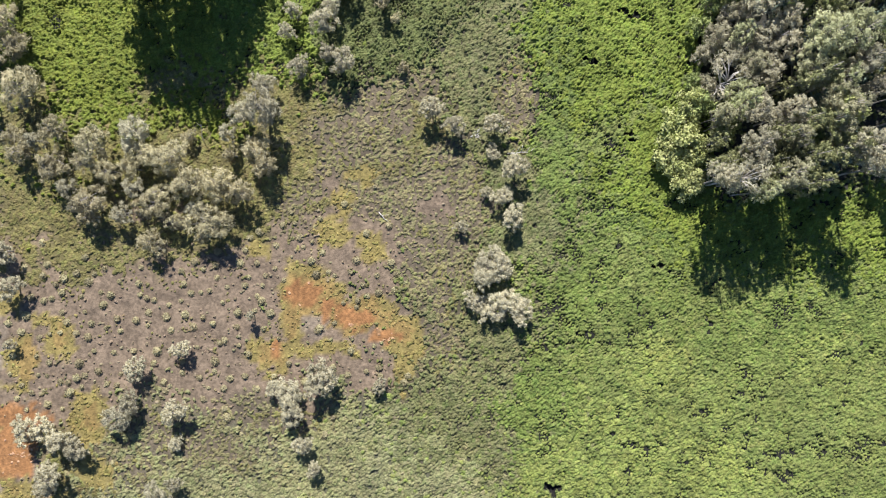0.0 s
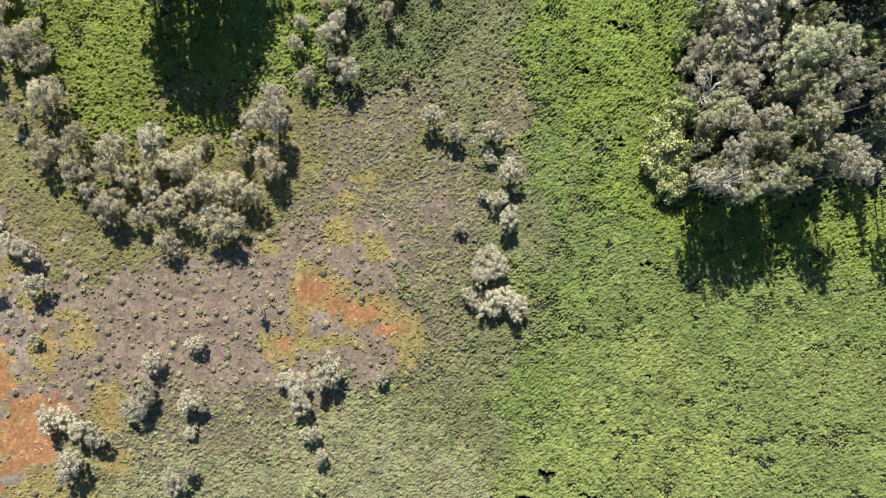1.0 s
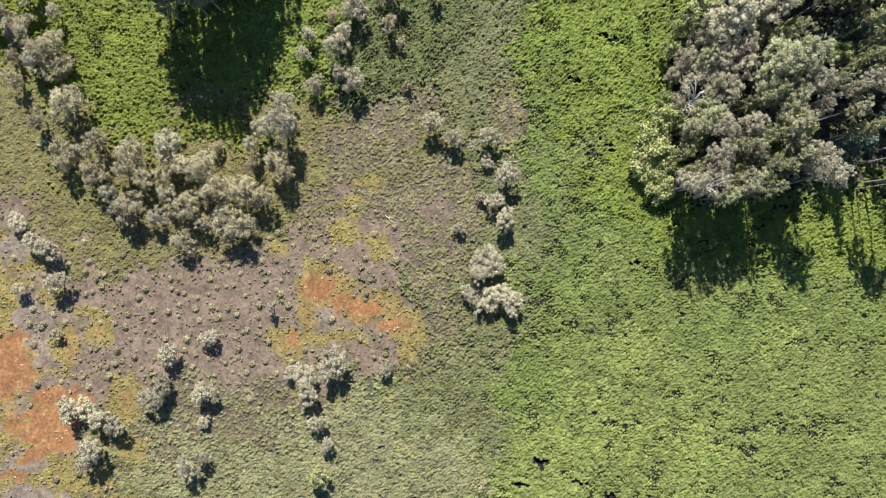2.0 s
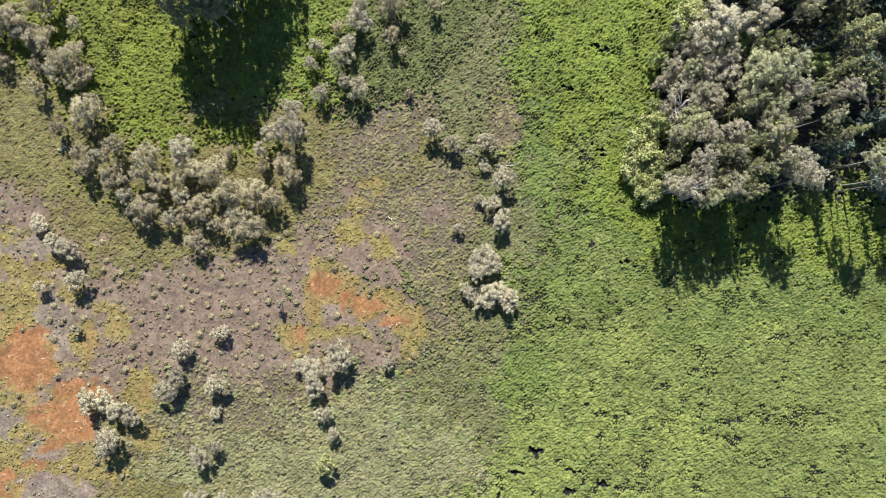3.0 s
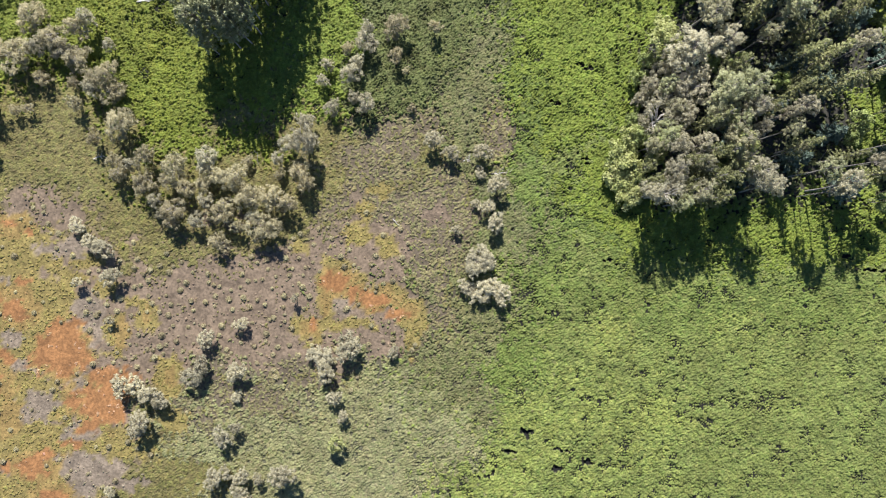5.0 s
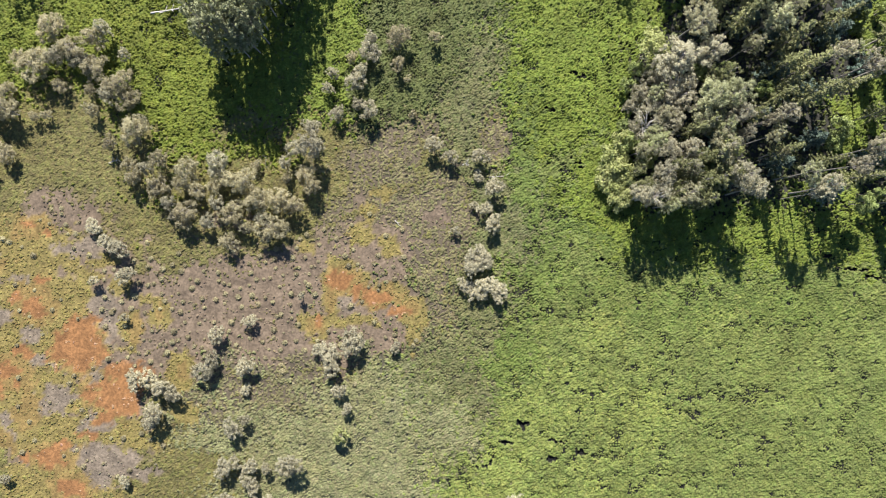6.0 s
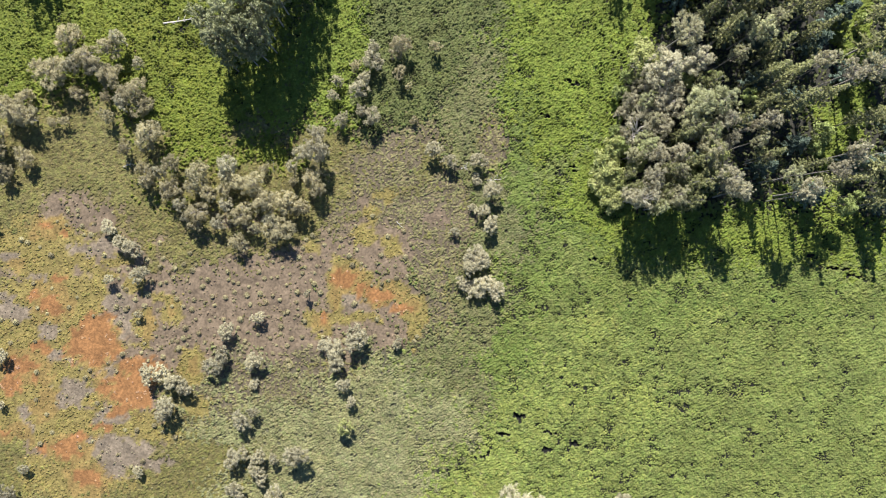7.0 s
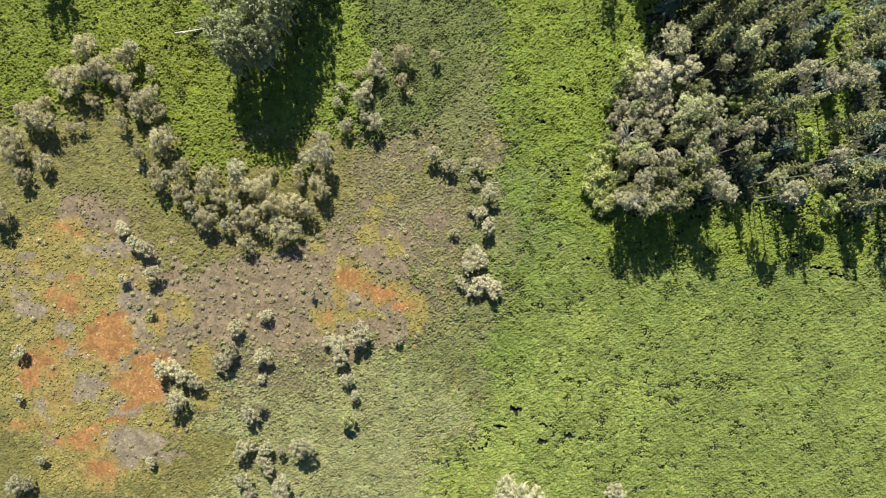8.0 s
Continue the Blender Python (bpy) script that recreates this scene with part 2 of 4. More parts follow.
# Patches of each kind, in metres: x, y, half width, half depth.
PATCHES = {
    "fern": [
        (-16.6, 42.6, 5.5, 12.0), (-19.3, 27.3, 5.5, 6.6),
        (71.8, 22.5, 4.4, 6.6), (76.0, 42.3, 3.7, 5.5), (79.6, 42.9, 2.2, 5.5), (76.2, 29.6, 3.7, 4.4), (22.3, 40.5, 12.0, 24.0),
        (20.1, 20.8, 7.6, 10.9), (26.7, 12.0, 7.6, 7.6), (31.0, 4.4, 8.7, 6.6), (57.4, 3.3, 28.4, 6.6), (36.6, 45.0, 6.6, 8.7),
    ],
    "bracken": [
        (-65.1, 46.9, 25.1, 6.6), (-47.6, 32.7, 9.8, 16.4), (-78.1, 39.2, 14.2, 9.8), (-32.3, 17.4, 9.8, 3.1),
    ],
    "meadow": [
        (23.4, 15.3, 5.5, 7.6), (51.8, -25.2, 41.5, 26.2), (22.2, -36.0, 21.8, 16.4), (20.1, -9.8, 9.8, 9.8), (25.5, -2.2, 9.8, 6.6),
        (79.2, -21.9, 21.8, 21.8),
    ],
    "sward": [
        (56.0, -9.0, 28.0, 5.5), (16.2, 9.0, 4.4, 19.0), (17.0, -4.0, 7.0, 15.0), (13.5, -18.0, 6.0, 9.0), (26.0, -5.0, 9.0, 7.0), (28.0, 2.0, 7.0, 6.0),
    ],
    "lush": [
        (18.9, -34.4, 22.9, 14.2), (35.9, -27.3, 12.0, 9.8), (50.7, -10.4, 6.6, 5.5), (10.2, -43.6, 14.2, 6.6), (29.9, -16.4, 6.6, 5.5),
    ],
    "marsh": [
        (-2.0, 36.0, 11.0, 13.0), (-1.8, 47.0, 14.0, 8.0), (-10.0, 29.0, 7.6, 8.0),
    ],
    "sedge": [
        (2.6, -21.8, 10.9, 14.2), (6.0, 26.0, 5.5, 13.0), (13.5, 5.4, 6.6, 12.0), (9.1, -12.0, 7.6, 8.7), (2.6, -5.5, 6.6, 8.7),
    ],
    "carpet": [
        (-14.8, -34.8, 20.7, 16.4), (-24.6, -43.5, 19.7, 6.6), (-32.2, -29.9, 12.0, 4.4), (0.4, -29.4, 8.7, 8.7),
    ],
    "olive": [
        (-13.8, 19.6, 3.7, 2.2), (-19.2, 13.1, 2.8, 3.7), (-1.8, 16.4, 2.4, 2.8), (-14.9, 6.5, 2.6, 2.0), (-53.5, -2.4, 2.4, 1.7),
        (-82.1, -18.5, 4.4, 9.8), (-77.6, -41.2, 8.7, 6.6), (-68.2, 17.4, 17.5, 8.7), (-80.1, 9.8, 9.8, 6.6), (-38.8, 0.5, 15.3, 3.1),
        (-49.7, 4.3, 10.9, 3.3), (-23.6, 7.6, 5.5, 7.6), (-48.5, -39.1, 14.2, 8.7), (-73.3, -46.6, 17.5, 5.5), (-19.3, 20.7, 5.5, 5.5),
        (-82.0, -37.9, 6.6, 8.7), (-35.6, 13.1, 16.4, 6.6),
    ],
    "brown": [
        (-10.5, 17.5, 12.0, 6.6), (-6.2, 6.5, 7.6, 7.6), (-14.9, 12.0, 7.6, 6.6), (10.6, 20.5, 2.6, 6.0), (-30.1, -27.2, 13.1, 4.4),
        (-1.2, 0.0, 5.5, 6.6), (-18.2, 6.5, 4.4, 5.5), (-23.6, -20.7, 8.7, 4.4), (0.5, -8.5, 4.0, 7.0), (1.0, 8.0, 4.0, 7.0),
    ],
    "heath": [
        (-13.5, 4.5, 5.0, 3.0), (-18.0, 5.0, 4.5, 5.5), (-14.5, 10.0, 3.0, 4.5),
        (-10.5, -11.0, 5.0, 3.4),
        (-3.4, 6.0, 3.7, 2.4), (-8.3, 2.7, 5.5, 2.6), (-37.7, -7.6, 20.7, 9.3), (-49.6, -12.0, 13.1, 6.6), (-57.1, -34.8, 9.3, 5.5),
        (-66.0, 5.4, 7.6, 3.8), (-24.6, -16.4, 10.9, 6.6), (-22.5, -3.3, 6.6, 5.5), (-9.5, 2.0, 8.0, 7.0), (-16.5, 0.5, 6.0, 5.0), (-77.8, -12.0, 3.9, 2.6),
        (-74.5, -26.1, 3.9, 3.3), (-16.2, -9.1, 4.6, 4.1), (-77.8, -3.3, 4.4, 2.4), (-62.1, -8.7, 4.9, 3.5), (-74.0, -13.6, 3.3, 2.7),
        (-68.0, -26.1, 4.6, 3.3), (-63.1, -30.4, 4.4, 3.3), (-59.4, -2.2, 6.6, 3.1), (-72.3, -35.8, 3.7, 2.4), (-57.2, -16.3, 5.5, 4.4),
        (-81.0, -8.7, 3.3, 2.2), (-59.3, -30.4, 5.5, 5.5), (-64.2, -20.7, 4.4, 3.3), (-9.4, 7.6, 2.4, 2.0), (-8.3, -13.1, 6.6, 2.7),
    ],
    "yellow": [
        (-70.6, -12.0, 13.7, 12.0), (-73.3, 1.1, 12.0, 5.5), (-73.9, -26.2, 12.0, 9.3), (-62.9, -31.7, 14.2, 4.4), (-66.2, -40.4, 12.0, 4.1),
        (-52.0, -8.2, 2.2, 1.1), (-48.7, -10.9, 2.4, 2.8), (-54.8, -12.6, 2.4, 2.8), (-46.3, -20.8, 2.7, 4.9), (-44.4, -27.9, 2.6, 2.0),
        (-56.2, -6.0, 2.8, 1.5), (-59.1, -1.1, 2.7, 1.6), (-17.1, -4.2, 4.1, 3.3), (-18.5, -8.7, 1.4, 3.5), (-22.0, -12.7, 3.1, 2.3),
        (-14.9, -11.6, 4.6, 1.0), (-4.2, -9.8, 2.6, 2.6), (-9.4, -6.1, 4.8, 1.2), (-4.5, -13.7, 1.3, 3.3), (-10.0, 10.9, 2.8, 1.3),
        (-12.7, 6.9, 1.5, 3.3), (-13.8, 3.3, 2.4, 2.2), (-9.4, 2.0, 1.7, 2.2), (-23.6, 1.1, 1.7, 1.3),
    ],
    "orange": [
        (-63.5, -16.4, 5.2, 4.4), (-62.9, -13.3, 3.3, 2.0), (-56.8, -25.1, 4.1, 3.5), (-54.4, -20.3, 3.7, 1.6), (-61.3, -24.6, 2.2, 1.5),
        (-59.0, -28.8, 2.0, 1.3), (-76.6, -21.0, 3.0, 1.9), (-78.8, -24.3, 2.1, 1.9), (-72.8, -17.5, 1.4, 1.5), (-71.1, -9.3, 1.8, 2.1),
        (-74.4, -7.4, 1.2, 0.7), (-69.7, -4.2, 1.5, 0.6), (-72.2, 5.1, 1.8, 0.7), (-69.3, 3.7, 1.0, 0.5), (-68.4, -35.7, 2.5, 1.5),
        (-72.6, -35.6, 1.6, 0.9), (-66.0, -33.3, 1.4, 1.0), (-61.6, -31.5, 2.1, 0.6), (-64.6, -41.3, 2.4, 1.5), (-80.4, -32.8, 1.6, 0.9),
        (-17.2, -4.3, 2.2, 1.9), (-14.3, -6.3, 1.7, 0.9), (-10.9, -7.8, 2.6, 1.5), (-6.9, -9.9, 2.0, 1.0), (-21.1, -11.8, 0.9, 1.1),
    ],
    "gold": [
        (-76.6, -21.3, 5.5, 4.1), (-71.1, -8.7, 3.9, 4.6), (-71.9, 4.6, 4.1, 2.0), (-68.4, -35.5, 5.2, 3.5), (-64.6, -41.5, 4.6, 3.1),
        (-78.2, -33.0, 4.6, 2.2), (-49.0, -10.7, 1.1, 2.0), (-53.9, -13.1, 1.5, 2.0), (-78.2, -1.7, 2.0, 1.3), (-72.2, -26.4, 2.6, 4.4),
        (-45.5, -20.8, 0.9, 2.2), (-63.5, -16.4, 5.9, 5.0), (-57.5, -25.1, 5.5, 4.6), (-17.1, -4.3, 3.3, 2.5), (-10.5, -7.9, 3.9, 2.2),
        (-21.7, -12.4, 2.2, 1.7), (-4.5, -9.8, 2.0, 1.3), (-18.5, -8.2, 1.0, 2.2), (-13.8, -6.0, 2.0, 1.3),
    ],
    "silt": [
        (-63.5, 1.1, 4.6, 1.4), (-74.4, -4.4, 2.2, 1.0), (-78.0, -10.7, 3.7, 2.0), (-72.2, -14.2, 2.4, 1.5), (-70.4, -18.8, 2.4, 1.3),
        (-79.3, -0.6, 2.2, 0.9), (-59.9, -22.1, 2.6, 2.2), (-66.8, -24.9, 2.8, 2.4), (-60.8, -29.5, 3.1, 1.6), (-71.5, -27.5, 2.4, 2.0),
        (-62.4, -35.2, 5.2, 2.0), (-57.5, -37.7, 6.3, 3.1), (-76.6, -32.2, 2.4, 1.1), (-80.4, -7.7, 2.2, 1.1), (-15.8, -8.6, 1.9, 1.7),
        (-61.3, 1.1, 2.8, 1.7), (-59.7, -12.0, 2.8, 6.6), (-75.5, -29.0, 2.0, 1.1),
    ],
    # Laid where the wood's shade falls; the sunlit gaps stay fern.
    "litter": [
        (58.6, 35.1, 10.9, 20.7), (67.4, 42.8, 6.6, 10.9), (62.9, 18.6, 7.6, 12.0), (86.2, 33.0, 6.6, 24.0), (69.6, 32.9, 5.5, 4.9),
        (49.2, 27.4, 9.3, 16.4), (42.6, 23.0, 3.9, 10.9), (40.9, 13.1, 4.4, 3.9), (56.4, 42.8, 12.0, 13.1), (48.1, 32.9, 9.8, 15.3),
        (45.3, 19.7, 8.2, 8.7), (62.9, 21.9, 9.8, 6.6), (82.7, 13.2, 6.6, 6.6),
    ],
    "peat": [
        (20.6, -33.1, 1.4, 0.30), (25.3, -35.1, 1.2, 0.54), (15.0, -30.0, 1.0, 0.60), (11.3, -33.5, 1.2, 0.42), (8.0, -37.1, 1.4, 0.18),
        (20.2, -36.0, 2.0, 0.18), (1.5, -39.5, 0.9, 0.30), (28.3, -0.7, 1.0, 0.42), (68.7, -0.2, 1.0, 0.30), (73.8, -3.1, 2.0, 0.24),
        (77.7, -4.0, 2.0, 0.24), (24.3, 32.0, 1.4, 0.24), (24.8, 15.7, 0.9, 0.30), (19.6, 25.8, 1.2, 0.18),
    ],
}
# What lies over the other cover, in this order.
OVERLAID = ("yellow", "silt", "gold", "orange", "peat")


def ramped(a, b, x):
    x = np.clip((x - a) / (b - a), 0, 1)
    return x * x * (3 - 2 * x)


def cover(x, y):
    """How much of each kind grows at each place; the shares add up to one."""
    wx = x + 2.2 * grain(x, y, 7.0, 1) + 0.9 * grain(x, y, 2.4, 2) + 0.4 * grain(x, y, 0.9, 7)
    wy = y + 2.2 * grain(x, y, 7.0, 3) + 0.9 * grain(x, y, 2.4, 4) + 0.4 * grain(x, y, 0.9, 8)
    nx = x + 0.6 * grain(x, y, 2.4, 2) + 0.5 * grain(x, y, 0.9, 71) + 0.25 * grain(x, y, 0.4, 73)
    ny = y + 0.6 * grain(x, y, 2.4, 4) + 0.5 * grain(x, y, 0.9, 72) + 0.25 * grain(x, y, 0.4, 74)
    best = {}
    for kind in KINDS:
        near = np.full(x.shape, -9.0)
        for cx, cy, rx, ry in PATCHES[kind]:
            px, py = (nx, ny) if kind in OVERLAID else (wx, wy)
            near = np.maximum(near, 1 - np.sqrt(((px - cx) / rx) ** 2 + ((py - cy) / ry) ** 2))
        best[kind] = near
    scores = []
    for n, kind in enumerate(KINDS):
        rough = 2.0 if kind == "heath" else 1.0
        score = best[kind] + rough * (0.16 * grain(x, y, 1.3, 20 + n) + 0.20 * grain(x, y, 3.6, 40 + n))
        scores.append(np.full(x.shape, -99.0) if kind in OVERLAID else score)
    scores = np.stack(scores, -1) / 0.19
    shares = np.exp(scores - scores.max(-1, keepdims=True))
    shares /= shares.sum(-1, keepdims=True)
    kinds = list(KINDS)
    for kind in OVERLAID:
        n = kinds.index(kind)
        wobble = 0.30 * grain(x, y, 1.3, 20 + n) + 0.20 * grain(x, y, 3.6, 40 + n) + 0.18 * grain(x, y, 0.5, 60 + n)
        m = ramped(-0.14, 0.16, best[kind] + wobble * (0.3 if kind == "peat" else 1.0))[..., None]
        shares = shares * (1 - m)
        shares[..., n] += m[..., 0]
    return shares


def lie(x, y):
    """The height of the hummocky ground."""
    return 0.10 * grain(x, y, 5.0, 5) + 0.11 * grain(x, y, 1.9, 9) + 0.06 * grain(x, y, 1.0, 6)


def ground():
    far = np.array([110, 125, 150, 200, 300, 500, 900, 1600, 3000.0])
    xs = np.concatenate([-far[::-1], np.linspace(-94, 94, 341), far])
    ys = np.concatenate([-far[::-1], np.linspace(-56, 56, 203), far])
    x, y = (a.ravel() for a in np.meshgrid(xs, ys))
    shares = cover(x, y)
    z = lie(x, y) - 0.45 * shares[:, list(KINDS).index("peat")]
    w, h = len(xs), len(ys)
    i = (np.arange(w - 1)[None] + w * np.arange(h - 1)[:, None]).ravel()
    faces = np.concatenate([np.stack([i, i + 1, i + w + 1], 1), np.stack([i, i + w + 1, i + w], 1)])
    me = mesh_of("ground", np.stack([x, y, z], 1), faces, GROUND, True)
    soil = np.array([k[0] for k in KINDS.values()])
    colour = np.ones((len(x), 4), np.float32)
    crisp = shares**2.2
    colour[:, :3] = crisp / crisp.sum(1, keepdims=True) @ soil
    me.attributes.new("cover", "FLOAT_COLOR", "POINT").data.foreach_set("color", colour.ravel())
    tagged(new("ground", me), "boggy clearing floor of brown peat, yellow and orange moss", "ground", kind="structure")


ground()


def plant_cover():
    """Low plants over the whole clearing, each a small leafy mound beside its neighbours: one object for each kind of cover."""
    rng = np.random.default_rng(5)
    kinds, rows = list(KINDS), np.array([k[2:] for k in KINDS.values()])
    leaf = np.array([k[1] for k in KINDS.values()])
    # the spots where plants stand, and what stands there
    s, left, low = 0.42, -89.0, -52.0
    nx, ny = 425, 249
    j, i = np.meshgrid(np.arange(nx), np.arange(ny))
    px = left + s * (j + 0.5 + rng.uniform(-0.46, 0.46, j.shape))
    py = low + s * (i + 0.5 + rng.uniform(-0.46, 0.46, j.shape))
    shares = cover(px.ravel(), py.ravel())
    pick = (shares.cumsum(1) < rng.uniform(0, 1, (nx * ny, 1))).sum(1).clip(0, len(kinds) - 1)
    green = np.isin(pick, [kinds.index(k) for k in ("heath", "brown")]) & (grain(px.ravel(), py.ravel(), 1.7, 90) > 0.42)
    dense, small, large, tall, depth = rows[pick].T
    dense = np.where(green & (pick == kinds.index("heath")), 0.40, dense)
    dense = dense * np.where(pick == kinds.index("orange"), ramped(0.15, 0.55, grain(px.ravel(), py.ravel(), 1.1, 91)), 1)
    patchy = 1 + np.where(dense < 0.9, 0.5, 0.0) * grain(px.ravel(), py.ravel(), 2.2, 61)
    grown = rng.uniform(0, 1, nx * ny) < dense * patchy
    grown &= shares[:, kinds.index("peat")] < 0.42
    radius = np.where(grown, small + (large - small) * rng.uniform(0, 1, nx * ny) ** 1.3, 0.001)
    tall = tall * rng.uniform(0.62, 1.38, nx * ny)
    tint = rng.uniform(0.86, 1.14, (nx * ny, 1)) * (1 + rng.normal(0, 1, (nx * ny, 1)) * np.array([0.06, 0.015, 0.07]))
    tone = np.where(green, kinds.index("olive"), pick)
    soil = np.array([k[0] for k in KINDS.values()])
    dry = np.where(np.isin(pick, [kinds.index(k) for k in ("olive", "brown", "heath", "yellow", "gold")]), rng.uniform(0, 0.9, nx * ny) * np.where(pick == kinds.index("brown"), 0.6, 1), 0)[:, None]
    mixed_in = np.where(pick == kinds.index("sedge"), rng.uniform(0, 0.75, nx * ny), 0)[:, None]
    leaf_of = leaf[tone] * (1 - mixed_in) + leaf[kinds.index("marsh")] * mixed_in
    colour = (leaf_of * (1 - dry) + soil[pick] * dry) * tint
    # the leafy surface, point by point: the nearest plant and the gap to the next
    step = 0.136
    xs, ys = np.arange(-87.5, 87.5, step), np.arange(-50.5, 50.5, step)
    gx, gy = (a.ravel() for a in np.meshgrid(xs, ys))
    gx, gy = gx + rng.uniform(-0.05, 0.05, gx.size), gy + rng.uniform(-0.05, 0.05, gx.size)
    wx, wy = gx + 0.10 * grain(gx, gy, 0.55, 11), gy + 0.10 * grain(gx, gy, 0.55, 12)
    cj, ci = ((wx - left) / s).astype(int), ((wy - low) / s).astype(int)
    first, second, owner = np.full(gx.size, 9.0), np.full(gx.size, 9.0), np.zeros(gx.size, int)
    fx, fy = px.ravel(), py.ravel()
    for dj in (-1, 0, 1):
        for di in (-1, 0, 1):
            n = (cj + dj).clip(0, nx - 1) + nx * (ci + di).clip(0, ny - 1)
            d = np.hypot(wx - fx[n], wy - fy[n])
            closer = d < first
            second = np.where(closer, first, np.minimum(second, d))
            owner = np.where(closer, n, owner)
            first = np.where(closer, d, first)
    wide = ramped(-0.25, 0.9, grain(gx, gy, 1.3, 13) * 0.6 + grain(gx, gy, 4.5, 14) * 0.4 + grain(gx, gy, 0.6, 16) * 0.5)
    apart = second - first
    gap = 1 - ramped(0.0, 0.10 + 0.22 * wide, apart)
    dome = np.sqrt(np.clip(1 - (first / radius[owner]) ** 2, 0, 1))
    packed = dense[owner] > 0.9
    base = np.where(np.isin(pick, [kinds.index(k) for k in ("marsh", "sedge", "carpet", "olive", "brown")]), 0.10, 0.22)[owner]
    pebble = np.where(packed, base + (1 - base) * np.sqrt(np.clip(apart / 0.22, 0, 1)), 1.0)
    fuzz = 0.05 * grain(gx, gy, 0.30, 15) + rng.uniform(-0.02, 0.02, gx.size)
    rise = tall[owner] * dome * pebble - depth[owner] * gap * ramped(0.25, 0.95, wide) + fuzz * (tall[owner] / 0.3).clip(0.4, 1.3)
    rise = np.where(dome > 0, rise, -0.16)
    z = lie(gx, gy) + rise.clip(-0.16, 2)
    w = len(xs)
    q = (np.arange(w - 1)[None] + w * np.arange(len(ys) - 1)[:, None]).ravel()
    corners = np.stack([q, q + 1, q + w + 1, q + w], 1)
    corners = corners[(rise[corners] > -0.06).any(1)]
    names = {
        "fern": ("fern_cover", "bright green bracken and fern clumps over damp ground"),
        "bracken": ("bracken_cover", "yellow-green bracken in a dense bed"),
        "meadow": ("meadow_cover", "mid-green low meadow plants with dark gaps between clumps"),
        "sward": ("sward_cover", "dark green low meadow plants in small mounds"),
        "lush": ("lush_cover", "lush yellow-green low plants with gaps blackened for shade"),
        "marsh": ("marsh_cover", "dark olive-green marsh plants packed in small mounds"),
        "sedge": ("sedge_cover", "grey-green sedge cushions packed close together"),
        "carpet": ("cushion_cover", "tan-green cushion plants in a close carpet"),
        "olive": ("grass_cover", "olive-yellow low grass tufts at the trees' feet"),
        "brown": ("dry_grass_cover", "olive tufts scattered over brown litter"),
        "heath": ("heath_cover", "sparse grey-brown heath tufts on bare peat"),
        "yellow": ("moss_cover", "olive tufts in yellow-green moss"),
        "litter": ("undergrowth", "low green undergrowth on a forest floor coloured dark for shade"),
        "gold": ("gold_moss_cover", "small olive tufts in golden moss"),
        "silt": ("bare_patch_cover", "tiny grey tufts on bare grey silt"),
        "orange": ("pale_moss_cover", "few pale tufts in orange moss"),
    }
    kind_of = pick[owner[corners[:, 0]]]
    places = np.stack([gx, gy, z], 1)
    for kind, (name, label) in names.items():
        mine = corners[kind_of == kinds.index(kind)]
        if not len(mine):
            continue
        used, again = np.unique(mine, return_inverse=True)
        again = again.reshape(-1, 4)
        me = mesh_of(name, places[used], np.concatenate([again[:, :3], again[:, [0, 2, 3]]]), COVER, True)
        shade = np.ones((len(used), 4), np.float32)
        shade[:, :3] = colour[owner[used]]
        me.attributes.new("cover", "FLOAT_COLOR", "POINT").data.foreach_set("color", shade.ravel())
        tagged(new(name, me), label, "ground plants", kind="stuff")


plant_cover()


# ---- trees ----
def stem(rng, h, radius, lean=0.03, foot=(0, 0), steps=7):
    """A slightly bent, tapered trunk; returns its points and the tube."""
    z = np.linspace(-0.15, 1, steps)
    bend = np.cumsum(rng.normal(0, lean * h / steps, (steps, 2)), 0)
    points = np.column_stack([foot[0] + bend[:, 0], foot[1] + bend[:, 1], z * h])
    points[0, 2] = -0.2
    return points, tube(points, radius * np.linspace(1.15, 0.25, steps))


def limbs(rng, points, targets, radius):
    """Limbs from the trunk out to the foliage tufts."""
    out = []
    for t in targets:
        k = int(np.argmin(np.abs(points[:, 2] - (t[2] - 0.18 * abs(points[-1, 2])))))
        a = points[min(k, len(points) - 2)]
        mid = (a + t) / 2 + rng.normal(0, 0.12, 3) + (0, 0, 0.1)
        out.append(tube([a, mid, t], [radius, radius * 0.65, radius * 0.2], 3))
    return out


def lobes(rng, a):
    """An uneven outline for a crown."""
    return 1 + 0.24 * np.sin(2 * a + rng.uniform(0, 6.283)) + 0.16 * np.sin(3 * a + rng.uniform(0, 6.283))


